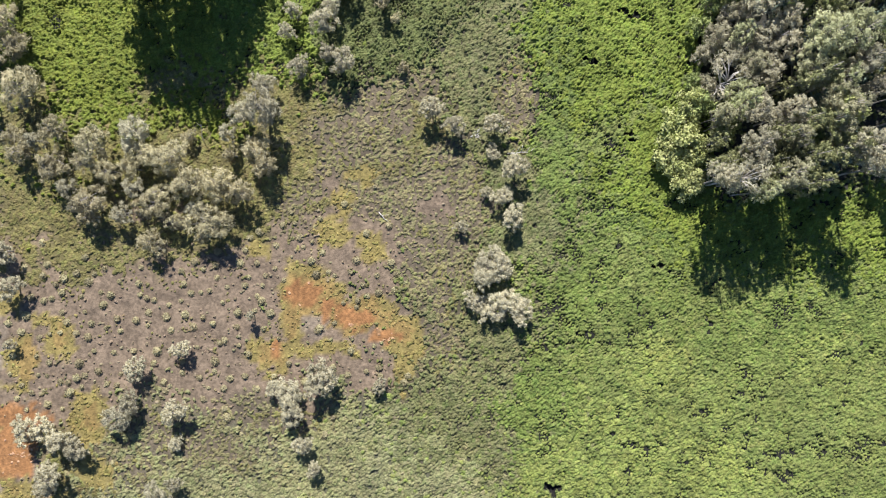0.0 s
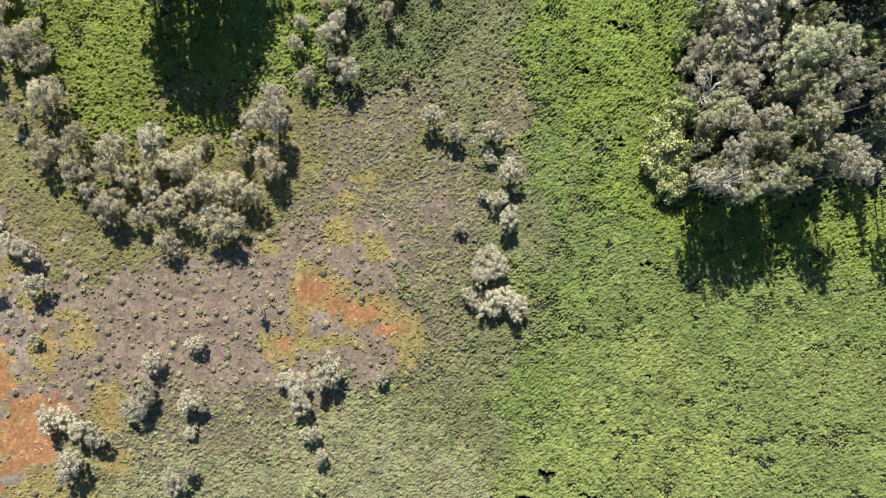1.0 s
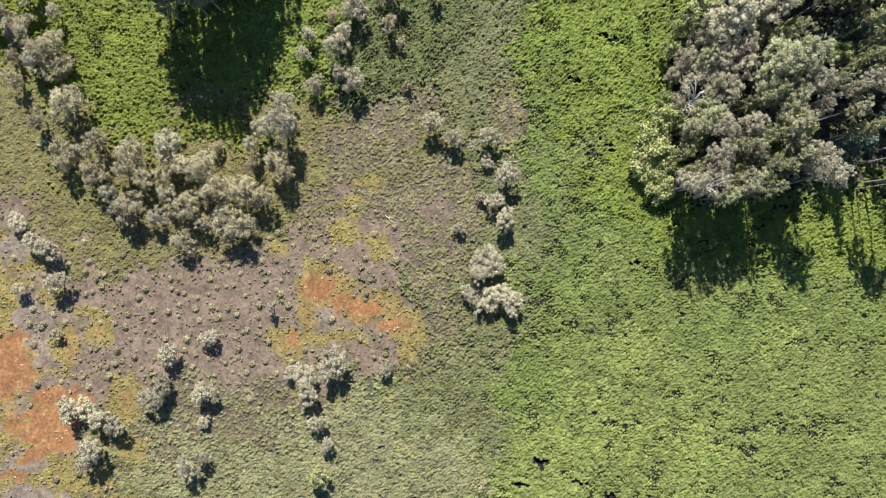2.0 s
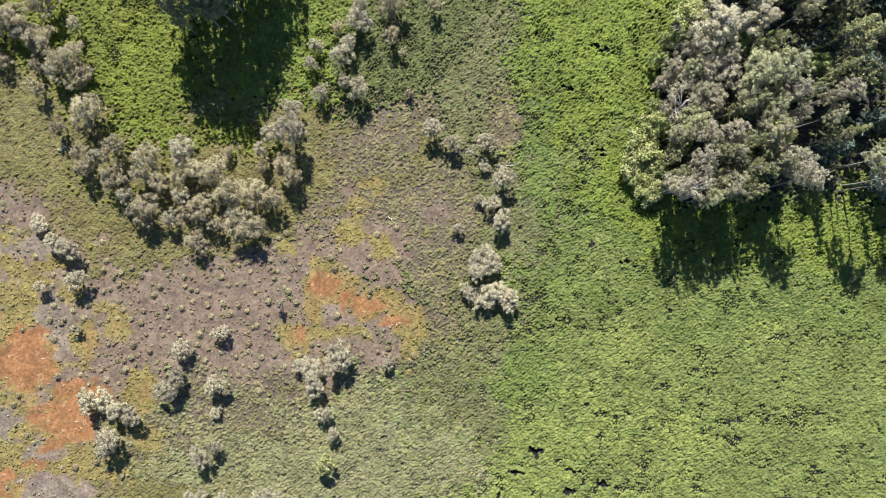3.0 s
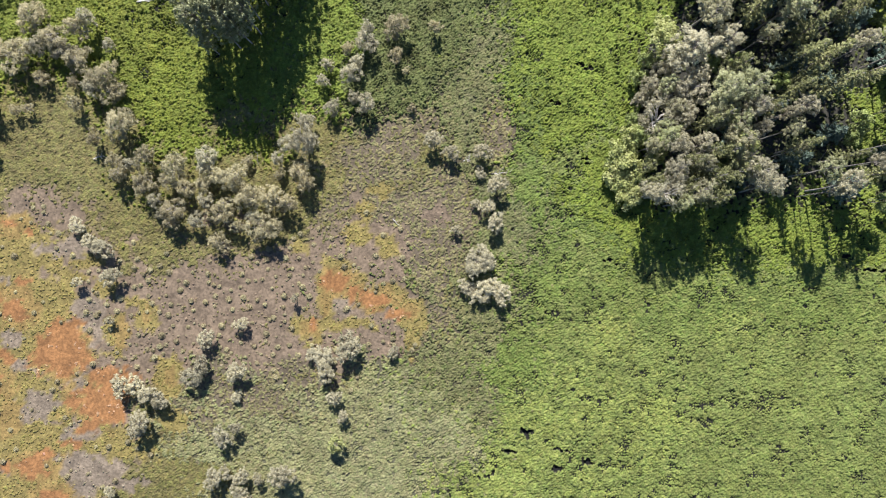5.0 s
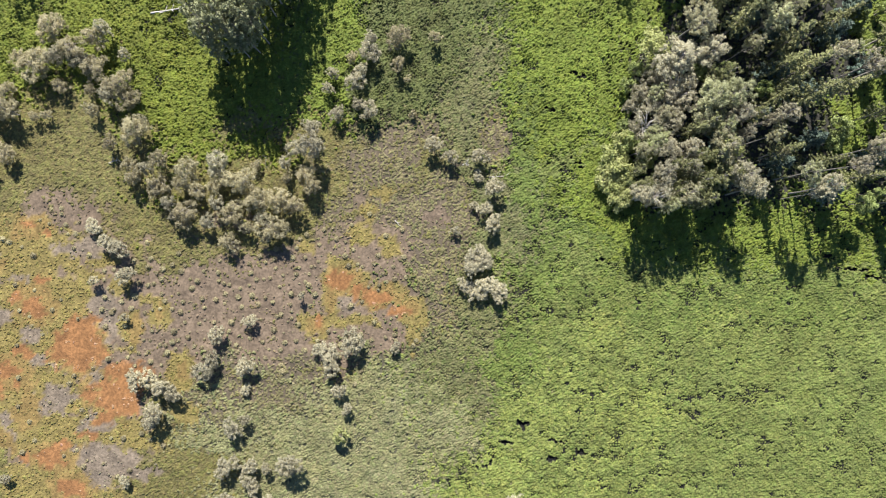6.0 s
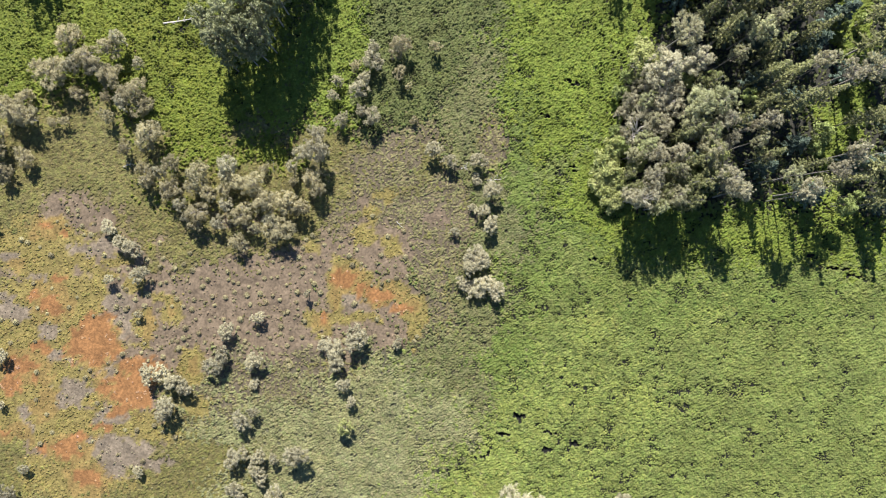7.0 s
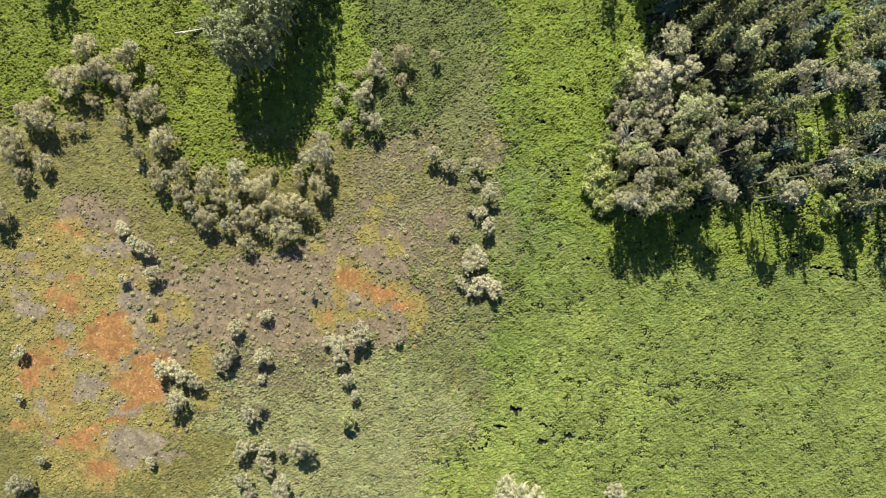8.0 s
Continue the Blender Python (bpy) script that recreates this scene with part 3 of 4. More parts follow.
def pine(seed, h=15.0, r=2.4, needles=NEEDLE, tufts=96, low=0.60, count=66, trunk=BARK, width=0.118):
    """A tall pine: long bare trunk, open flat-topped crown of needle tufts."""
    rng = np.random.default_rng(seed)
    points, bole = stem(rng, h * 0.97, 0.011 * h)
    a, far = rng.uniform(0, 6.283, tufts), np.sqrt(rng.uniform(0.02, 1, tufts))
    z = h * (low + (1 - low) * (rng.uniform(0, 1, tufts) ** 0.8) * (1 - 0.45 * far**2))
    far *= lobes(rng, a)
    centres = np.column_stack([r * 0.85 * far * np.cos(a), r * 0.85 * far * np.sin(a), z]) + np.column_stack([points[-2, :2][None].repeat(tufts, 0), np.zeros(tufts)])
    stubs = [(rng.normal(0, 0.5), rng.normal(0, 0.5), h * rng.uniform(0.3, low)) for _ in range(5)]
    wood = joined([bole] + limbs(rng, points, centres[::2], 0.05) + limbs(rng, points, stubs, 0.03))
    leaf = sprays(rng, centres, rng.uniform(0.35, 1.45, tufts) * r * 0.19, count, 0.28, width)
    return (h, r, mesh_of("trunk", *wood, trunk, True), crown_of(leaf, needles))


def fir(seed, h=16.0, r=2.2, needles=DARK, tier=0.072, low=0.32, count=14, length=0.42, width=0.14):
    """A dark conifer with tiers of drooping branches, bare below."""
    rng = np.random.default_rng(seed)
    points, bole = stem(rng, h, 0.011 * h, 0.015)
    centres, size = [], []
    for z in np.arange(low, 0.985, tier):
        reach = r * min((1.08 - z) / 0.62, 1.0) * rng.uniform(0.85, 1.15)
        for a in np.arange(6) * 1.0472 + rng.uniform(0, 6.283) + rng.normal(0, 0.2, 6):
            long = reach * rng.uniform(0.5, 1.25)
            for d in (0.25, 0.45, 0.65, 0.83, 1.0):
                if rng.uniform() < 0.9:
                    centres.append((points[-1, 0] + long * d * math.cos(a), points[-1, 1] + long * d * math.sin(a), h * z - 0.30 * long * d + rng.normal(0, 0.05)))
                    size.append(0.17 * r * (1.15 - 0.6 * d) * 0.62 + 0.05)
    centres = np.array(centres)
    wood = joined([bole] + limbs(rng, points, centres[::9], 0.035))
    leaf = sprays(rng, centres, size, count, length, width, 0.05)
    return (h, r, mesh_of("trunk", *wood, BARK, True), crown_of(leaf, needles))


def small_tree(seed, h=5.5, r=1.9, needles=PALE, tufts=54, low=0.36, count=46, length=0.42, width=0.080):
    """A low bog tree with several bent stems and a feathery, broken crown."""
    rng = np.random.default_rng(seed)
    stems, ends = [], []
    for k in range(3):
        points, bole = stem(rng, h * rng.uniform(0.75, 0.95), 0.014 * h, 0.12, rng.normal(0, 0.15, 2))
        stems.append(bole)
        ends.append(points)
    a, far = rng.uniform(0, 6.283, tufts), np.sqrt(rng.uniform(0.0, 1, tufts))
    z = h * (low + (0.98 - low) * rng.uniform(0.25, 1, tufts) * (1 - 0.45 * far**2))
    far *= lobes(rng, a)
    centres = np.column_stack([r * 0.82 * far * np.cos(a), r * 0.82 * far * np.sin(a), z])
    wood = joined(stems + limbs(rng, ends[0], centres[::2], 0.03) + limbs(rng, ends[1], centres[1::3], 0.03))
    leaf = sprays(rng, centres, rng.uniform(0.5, 1.2, tufts) * r * 0.24, count, length, width)
    return (h, r, mesh_of("trunk", *wood, BARK, True), crown_of(leaf, needles))


def leafy_bush(seed, h=3.4, r=2.2, leaves=LIME):
    """A broadleaved bush or young tree with a dense rounded crown."""
    rng = np.random.default_rng(seed)
    tufts = 30
    stems = [stem(rng, h * 0.8, 0.05, 0.15, rng.normal(0, 0.25, 2)) for _ in range(4)]
    a, far = rng.uniform(0, 6.283, tufts), np.sqrt(rng.uniform(0, 1, tufts))
    low = max(0.25, 1 - 1.6 * r / h)
    z = h * (low + (1 - low) * rng.uniform(0.55, 1, tufts) * np.sqrt(1 - 0.75 * far**2))
    centres = np.column_stack([r * 0.85 * far * np.cos(a), r * 0.85 * far * np.sin(a), z])
    wood = joined([b for _, b in stems] + limbs(rng, stems[0][0], centres[::3], 0.03))
    leaf = sprays(rng, centres, rng.uniform(0.7, 1.15, tufts) * r * 0.33, 84, 0.29, 0.21, 0.2, broad=True)
    return (h, r, mesh_of("trunk", *wood, BARK, True), crown_of(leaf, leaves))


def dead_tree(seed, h=7.0, r=2.0):
    """A dying tree: bleached forking limbs with a thin grey haze of twigs."""
    rng = np.random.default_rng(seed)
    points, bole = stem(rng, h * 0.9, 0.02 * h, 0.08)
    tips = [(r * rng.uniform(0.4, 1) * math.cos(a), r * rng.uniform(0.4, 1) * math.sin(a), h * rng.uniform(0.6, 1)) for a in rng.uniform(0, 6.283, 16)]
    arms = [mesh_of("limb", *arm, DEAD, True) for arm in limbs(rng, points, np.array(tips), 0.075)]
    leaf = sprays(rng, np.array(tips), rng.uniform(0.7, 1.2, 16) * r * 0.33, 34, 0.5, 0.07)
    return (h, r, mesh_of("trunk", *bole, DEAD, True), crown_of(leaf, GREY), arms)


PINES = [pine(100 + k, tufts=92 + k % 3 * 6) for k in range(5)]
GREY_PINES = [pine(120 + k, needles=GREY, tufts=92) for k in range(3)]
TALL_PINES = [pine(110 + k, tufts=70, low=0.70) for k in range(3)]
TALL_GREY_PINES = [pine(130 + k, needles=GREY, tufts=70, low=0.72) for k in range(3)]
FIRS = [fir(140 + k) for k in range(4)]
SHADE_FILLERS = [fir(160 + k, h=8.0, r=2.0, needles=SHADE_SPRUCE, tier=0.09, low=0.12, count=8, length=0.6, width=0.24) for k in range(3)]
DARK_PINES = [pine(150 + k, needles=DARK, tufts=84, low=0.42) for k in range(3)]
CLUMP = [pine(170 + k, r=2.7, needles=DUSK, tufts=92, low=0.40, count=58, width=0.16) for k in range(4)]
SMALL = [small_tree(200 + k) for k in range(6)]
FLAT = [small_tree(280 + k, needles=CREAM, tufts=60, low=0.46, count=54, length=0.46, width=0.095) for k in range(6)]
SMALL_GREY = [small_tree(220 + k, needles=GREY) for k in range(4)]
LIME_BUSHES = [leafy_bush(240 + k) for k in range(3)]
GREEN_BUSHES = [leafy_bush(250 + k, leaves=GREEN) for k in range(3)]
YELLOW_BUSHES = [leafy_bush(290, h=3.5, r=1.5)]
LIME_TREES = [leafy_bush(244 + k, h=8.0) for k in range(3)]
GREEN_TREES = [leafy_bush(254 + k, h=7.0, leaves=GREEN) for k in range(3)]
DEAD_TREES = [dead_tree(260 + k) for k in range(2)]
turn = np.random.default_rng(77)


def plant(name, shapes, rows, label, group):
    """Trees of one sort: rows of x, y, height, crown radius."""
    for n, (x, y, h, r) in enumerate(rows):
        h0, r0, trunk, crown, *arms = shapes[n % len(shapes)]
        tree = new(name)
        tree.matrix_basis = pose(x, y, lie(x, y) - 0.05, turn.normal(0, 1.2), turn.normal(0, 1.2), turn.uniform(0, 360)) @ Matrix.Diagonal((r / r0, r / r0, h / h0, 1))
        tagged(tree, label, "tree", group)
        bole = part("trunk", trunk, tree)
        for arm in arms[0] if arms else ():
            part("limb", arm, bole, "bleached bare limb")
        part("crown", crown, tree)


plant("bog_tree", SMALL, [
    (-52.4, 21.6, 5.3, 2.9), (-56.9, 19.4, 3.8, 1.5), (-48.4, 16.3, 4.6, 2.0), (-52.8, 13.8, 4.6, 2.0), (-53.7, 15.6, 3.8, 1.5), (-48.6, 11.6, 4.6, 2.4),
    (-43.4, 14.2, 5.3, 2.6), (-44.6, 12.0, 4.6, 1.6), (-41.5, 10.9, 4.6, 1.8), (-43.6, 7.4, 4.6, 2.5), (-44.1, 5.3, 3.8, 1.4), (-38.8, 11.6, 4.6, 1.7),
    (-33.9, 12.7, 5.3, 2.7), (-36.7, 13.2, 4.6, 1.9), (-35.6, 6.9, 4.6, 2.3), (-35.1, 8.3, 4.6, 1.6), (-31.3, 9.5, 5.3, 2.6), (-27.6, 9.5, 5.3, 2.6),
    (-25.1, 8.5, 4.6, 1.9), (-28.7, 4.7, 4.9, 2.9), (-30.1, 2.7, 3.0, 1.1), (-33.2, 4.8, 3.8, 1.3), (-36.4, 2.1, 3.4, 1.9), (-22.9, 13.7, 5.3, 2.1),
], "low bog tree with feathery pale grey-green crown", "trees of the curved row")
plant("bog_tree", SMALL, [
    (-21.9, 11.9, 4.6, 1.8), (-26.3, 13.3, 3.8, 1.1),
], "low bog tree with feathery pale grey-green crown", "trees of the curved row")
plant("bog_tree", SMALL_GREY, [
    (-38.2, 15.8, 5.0, 2.3), (-38.8, 14.1, 3.6, 1.3), (-40.1, 5.8, 3.6, 1.6), (-38.4, 9.0, 4.3, 1.7), (-30.9, 6.4, 3.6, 1.5), (-24.6, 17.9, 5.0, 1.9),
    (-22.0, 18.7, 7.0, 2.9), (-26.7, 15.9, 4.3, 1.4), (-22.0, 22.1, 4.3, 1.7), (-46.0, 6.6, 3.6, 1.0), (-47.0, 9.0, 3.6, 1.5), (-50.6, 14.8, 4.3, 1.5),
], "low bog tree with grey twiggy crown", "trees of the curved row")
plant("bog_tree", SMALL_GREY, [
    (-17.8, 24.4, 3.5, 1.6), (-12.4, 24.9, 4.7, 1.9), (-14.0, 26.1, 3.9, 1.3), (-14.5, 29.9, 4.7, 2.1), (-19.4, 28.9, 3.1, 1.2), (-11.8, 35.6, 4.7, 2.3),
    (-11.9, 37.6, 3.9, 1.4), (-18.4, 31.6, 3.1, 1.3), (-13.5, 32.0, 3.9, 1.4),
], "small grey bog tree among ferns", "trees by the ferns")
plant("bog_tree", SMALL, [
    (-7.1, 37.8, 4.5, 2.4), (-7.1, 33.1, 3.8, 1.5), (-0.7, 37.7, 3.8, 1.3), (-5.5, 30.7, 2.6, 0.8), (-15.2, 34.3, 3.0, 1.2), (-4.5, 24.6, 1.9, 0.9),
    (-31.9, 15.6, 2.2, 1.1),
], "small pale grey-green bog tree among ferns", "trees by the ferns")
plant("bog_tree", SMALL, [
    (-66.8, 39.1, 5.0, 2.8), (-69.1, 32.6, 5.6, 3.2), (-71.5, 33.8, 5.0, 2.1), (-63.1, 35.7, 5.0, 2.8), (-59.4, 37.3, 5.0, 2.3), (-59.6, 32.4, 4.3, 2.8),
    (-55.1, 29.4, 5.0, 2.8), (-53.6, 26.7, 4.3, 2.3), (-65.9, 29.2, 3.1, 1.6), (-60.3, 25.0, 3.7, 1.5), (-60.6, 28.6, 3.1, 1.3), (-75.9, 25.8, 5.6, 3.2),
    (-78.3, 26.9, 5.0, 1.9), (-74.1, 24.8, 5.0, 2.3), (-80.4, 22.1, 5.0, 2.8), (-75.2, 17.5, 3.7, 2.1), (-78.8, 14.7, 3.7, 2.0), (-80.3, 19.0, 5.0, 2.6),
    (-70.4, 24.1, 2.5, 1.1), (-68.3, 24.3, 2.5, 1.1), (-82.7, 7.9, 5.0, 3.0), (-75.0, 28.6, 3.1, 1.7),
], "grey-green bog tree with a broad crown", "trees of the fern edge")
plant("bog_tree", SMALL_GREY, [
    (34.5, 27.5, 7.0, 1.8), (36.0, 29.5, 8.0, 1.8), (33.2, 25.5, 5.0, 1.6), (33.6, 21.8, 5.0, 1.7),
], "grey twiggy tree at the forest edge", "trees of the forest edge")
plant("bog_tree", SMALL_GREY, [
    (-57.8, 38.8, 5.6, 1.5), (-62.3, 33.4, 4.3, 2.1), (-57.0, 27.6, 4.3, 1.9), (-54.5, 34.6, 3.7, 1.3), (-66.2, 34.3, 5.0, 1.9),
], "grey twiggy bog tree", "trees of the fern edge")
plant("bog_tree", FLAT, [
    (-0.9, 19.2, 3.7, 1.6), (2.0, 16.9, 3.1, 1.5), (7.3, 17.1, 3.4, 1.6), (9.4, 11.7, 4.3, 1.8), (8.1, 8.0, 3.1, 1.4), (9.4, 5.3, 3.7, 1.7),
    (6.3, 8.6, 1.6, 0.9), (2.9, 4.1, 1.9, 1.0), (6.3, -0.6, 2.8, 2.3), (7.9, -1.1, 3.1, 1.9), (4.7, -5.4, 2.2, 1.6), (8.4, -5.4, 2.8, 1.9),
    (10.5, -6.6, 3.1, 1.9), (6.8, -7.0, 2.5, 1.7), (6.9, 13.8, 1.6, 1.1),
], "slender bog tree with a pale crown in open heath", "line of bog trees")
plant("bog_tree", SMALL_GREY, [
    (13.4, -45.4, 7.0, 4.4), (17.2, -45.2, 6.0, 2.6), (5.7, -2.7, 4.0, 1.5), (-24.0, -7.3, 2.5, 0.8),
], "pale dying bog tree in open heath", "line of bog trees")
plant("bog_tree", FLAT, [
    (-38.6, -13.9, 2.9, 1.7), (-40.6, -19.8, 3.3, 2.2), (-39.3, -18.2, 2.9, 1.5), (-33.5, -19.4, 3.3, 1.8), (-33.8, -23.7, 1.6, 1.1), (-19.1, -17.4, 2.5, 2.2),
    (-15.0, -15.4, 4.1, 2.4), (-18.8, -19.7, 3.3, 1.8), (-20.6, -16.7, 2.0, 1.5), (-17.2, -23.7, 2.9, 1.4), (-16.0, -27.0, 2.5, 1.1), (-35.8, -30.3, 3.3, 1.9),
    (-33.7, -28.8, 2.9, 1.1), (-35.4, -36.3, 2.5, 1.4), (-37.2, -37.1, 3.7, 1.8), (-32.6, -36.7, 3.3, 1.5), (-30.0, -37.3, 2.9, 1.0), (-33.1, -39.3, 3.3, 1.5),
    (-36.8, -42.7, 3.3, 1.7), (-32.1, -41.0, 2.9, 1.3), (-29.7, -43.9, 4.1, 2.2), (-35.7, -45.7, 3.3, 1.5), (-33.0, -11.6, 2.5, 1.3), (-25.9, -36.1, 4.9, 2.3),
], "stunted pale bog tree on dry heath", "scattered bog trees")
plant("bog_tree", FLAT, [
    (-52.5, -21.8, 3.3, 1.9), (-50.1, -21.5, 3.3, 1.7), (-47.8, -23.1, 3.7, 1.8), (-46.2, -24.3, 3.3, 1.7), (-49.3, -28.0, 4.1, 2.2), (-54.4, -3.7, 3.3, 1.8),
    (-60.0, -4.5, 2.5, 1.0), (-54.9, -11.1, 2.0, 0.9), (-79.6, -18.7, 2.5, 1.5), (-75.5, -39.1, 2.0, 1.1), (-54.8, -39.6, 2.0, 1.1), (-80.1, -43.5, 3.3, 1.9),
    (-78.0, -43.6, 2.9, 1.5), (-80.1, -27.4, 1.6, 1.0), (-55.5, 1.0, 3.3, 1.8), (-60.3, 4.8, 2.0, 1.6), (-57.8, 2.1, 2.9, 1.6), (-7.7, -16.4, 2.0, 1.1),
    (33.3, -44.8, 4.1, 1.9),
], "stunted pale bog tree on mossy ground", "scattered bog trees")
plant("leafy_bush", GREEN_BUSHES, [
    (33.2, 29.5, 4.0, 1.6), (34.2, 32.0, 5.0, 1.5), (32.4, 22.4, 3.5, 1.4),
    (70.1, 22.0, 4.0, 2.3), (68.5, 19.3, 4.0, 1.7), (32.8, 19.7, 5.0, 1.9), (73.6, 41.7, 4.0, 1.6), (73.6, 39.4, 3.0, 1.1), (77.4, 43.0, 4.0, 1.1),
], "green leafy bush at the forest edge", "bushes")
plant("broad_tree", GREEN_TREES, [
    (72.5, 8.8, 7.0, 1.9), (74.6, 10.2, 6.0, 1.3), (55.0, 27.8, 8.0, 1.5), (43.8, 30.7, 8.0, 1.6), (47.9, 30.7, 9.0, 1.4), (45.5, 15.6, 7.0, 1.5),
    (47.6, 13.1, 6.0, 1.3),
    (35.6, 17.2, 7.0, 1.9), (45.3, 14.2, 8.0, 1.2),
], "young green broadleaved tree at the forest edge", "broadleaved trees")
plant("bog_tree", YELLOW_BUSHES, [
    (-17.0, -31.4, 3.5, 1.5),
], "small bright lime-green tree on the heath", "scattered bog trees")
plant("leafy_bush", LIME_BUSHES, [
    (30.4, 17.3, 4.2, 2.8), (29.5, 13.4, 3.4, 2.5), (31.7, 10.0, 3.0, 2.6), (32.5, 13.4, 3.6, 1.9), (30.6, 11.8, 3.2, 2.1), (31.2, 14.9, 4.2, 2.6),
    (34.8, 27.3, 3.0, 1.5), (31.6, 19.7, 5.0, 1.9), (36.2, 16.2, 4.0, 1.3),
], "lime-green leafy bush at the forest edge", "lime bushes")
plant("broad_tree", LIME_TREES, [
    (36.3, 36.9, 7.0, 1.9), (35.9, 34.7, 8.0, 2.8), (37.6, 33.4, 7.0, 1.8), (47.1, 17.5, 12.0, 2.2), (36.5, 31.7, 5.0, 1.5),
], "lime-green young broadleaved tree at the forest edge", "broadleaved trees")
plant("pine_tree", PINES, [
    (36.4, 20.6, 8.0, 1.8), (36.2, 18.8, 11.5, 1.7), (37.6, 23.6, 9.0, 1.9), (36.4, 27.2, 9.0, 1.7), (33.6, 17.4, 9.5, 1.5), (41.8, 38.1, 15.0, 2.9),
    (53.6, 38.2, 16.0, 2.5), (44.4, 25.6, 14.0, 3.0), (47.7, 26.5, 15.0, 2.9), (43.3, 22.0, 12.0, 2.3), (46.5, 21.2, 13.0, 2.1), (46.1, 17.5, 14.0, 2.5),
    (45.5, 16.5, 12.0, 1.4), (40.2, 9.9, 13.0, 2.1), (37.9, 8.2, 12.0, 1.5), (41.0, 14.4, 13.0, 1.7), (50.9, 34.2, 13.0, 1.4),
], "tall pine with bare trunk and pale crown", "forest pines")
plant("pine_tree", GREY_PINES, [
    (39.2, 31.9, 13.0, 3.7), (44.1, 33.2, 14.0, 2.5), (39.9, 26.4, 10.0, 2.8), (48.4, 23.0, 15.0, 2.1), (49.7, 19.4, 13.0, 1.5), (39.2, 22.7, 9.0, 2.5),
    (37.8, 17.4, 12.0, 2.1), (41.0, 17.2, 13.0, 2.0), (36.8, 13.3, 13.0, 2.3), (33.5, 9.4, 13.0, 2.1), (36.3, 10.4, 12.0, 1.6), (49.2, 12.7, 15.0, 2.4),
    (50.9, 10.6, 14.0, 2.1), (53.7, 22.0, 13.0, 1.2), (36.7, 25.4, 7.0, 2.4), (41.1, 29.2, 11.0, 1.8), (37.7, 30.7, 9.0, 2.1),
], "tall pine with thin grey-brown crown", "forest pines")
plant("pine_tree", TALL_PINES, [
    (55.7, 39.2, 16.0, 1.5), (59.4, 13.2, 15.0, 1.8), (54.6, 19.6, 13.0, 1.5), (72.9, 30.9, 17.0, 2.5), (65.2, 32.1, 16.0, 1.4), (56.3, 16.6, 12.0, 0.8),
], "tall pine with a long bare trunk and small olive crown", "forest pines")
plant("pine_tree", TALL_GREY_PINES, [
    (55.7, 22.4, 14.0, 2.0), (61.8, 10.7, 15.0, 2.1), (60.7, 9.8, 14.0, 1.2), (69.3, 17.0, 16.0, 1.9), (66.8, 14.5, 16.0, 1.9), (63.1, 31.9, 16.0, 1.7),
    (68.3, 30.5, 16.0, 2.1),
], "tall pine with a long bare trunk and thin grey crown", "forest pines")
plant("fir_tree", FIRS, [
    (49.5, 38.2, 16.0, 2.4), (58.4, 35.2, 16.0, 2.4), (51.7, 42.6, 17.0, 2.0), (46.7, 42.4, 17.0, 2.2), (60.1, 42.4, 17.0, 2.2), (64.4, 38.2, 16.0, 1.8),
    (56.5, 30.8, 16.0, 2.4), (60.7, 30.8, 16.0, 2.0), (61.4, 26.8, 16.0, 2.6), (65.9, 27.6, 16.0, 2.0), (57.3, 27.5, 15.0, 1.6), (75.4, 36.7, 17.0, 2.6),
    (56.9, 17.0, 15.0, 1.7), (68.3, 13.0, 16.0, 1.9), (64.0, 15.5, 15.0, 1.6), (77.3, 24.3, 16.0, 2.2), (73.5, 23.8, 15.0, 1.8), (76.3, 14.8, 15.0, 2.8), (77.2, 8.9, 12.0, 1.6), (55.7, 25.9, 14.0, 1.8), (42.3, 21.0, 13.0, 1.6),
    (77.3, 42.4, 17.0, 2.4), (55.6, 43.6, 17.0, 2.0), (65.5, 43.2, 17.0, 2.0), (78.8, 10.5, 14.0, 2.0),
], "tall dark green conifer with layered branches", "forest conifers")
# Some low ones near the front edge are added only to thicken the shade.
plant("pine_tree", DARK_PINES, [
    (33.8, 14.2, 9.0, 1.4), (36.8, 12.1, 11.0, 1.8), (39.9, 11.9, 11.0, 1.8), (42.6, 10.8, 12.0, 1.8), (45.5, 12.8, 13.0, 2.2), (34.0, 11.3, 11.0, 1.6),
    (47.6, 13.6, 13.5, 2.3), (41.6, 12.9, 12.0, 1.8), (38.9, 10.4, 12.5, 1.8), (44.8, 16.0, 13.0, 1.8), (46.4, 29.5, 13.0, 2.2), (43.5, 21.6, 14.0, 2.0),
    (42.0, 16.5, 14.0, 1.7), (42.5, 11.9, 14.0, 1.6), (40.0, 14.2, 14.0, 1.5), (34.5, 16.6, 8.0, 1.5), (38.1, 9.0, 11.5, 1.4), (41.7, 8.6, 12.0, 1.5),
    (44.4, 9.0, 12.5, 1.5), (36.1, 9.4, 9.0, 1.2), (35.3, 10.8, 9.0, 1.6), (52.0, 23.3, 14.0, 1.4),
], "dark green pine in the wood, some added to thicken its shade", "forest pines")
plant("dead_tree", DEAD_TREES, [
    (34.8, 21.9, 8.2, 2.6), (34.6, 9.5, 13.0, 2.2), (79.6, 18.3, 12.0, 1.8),
], "dying grey tree with bleached bare limbs", "dead trees")
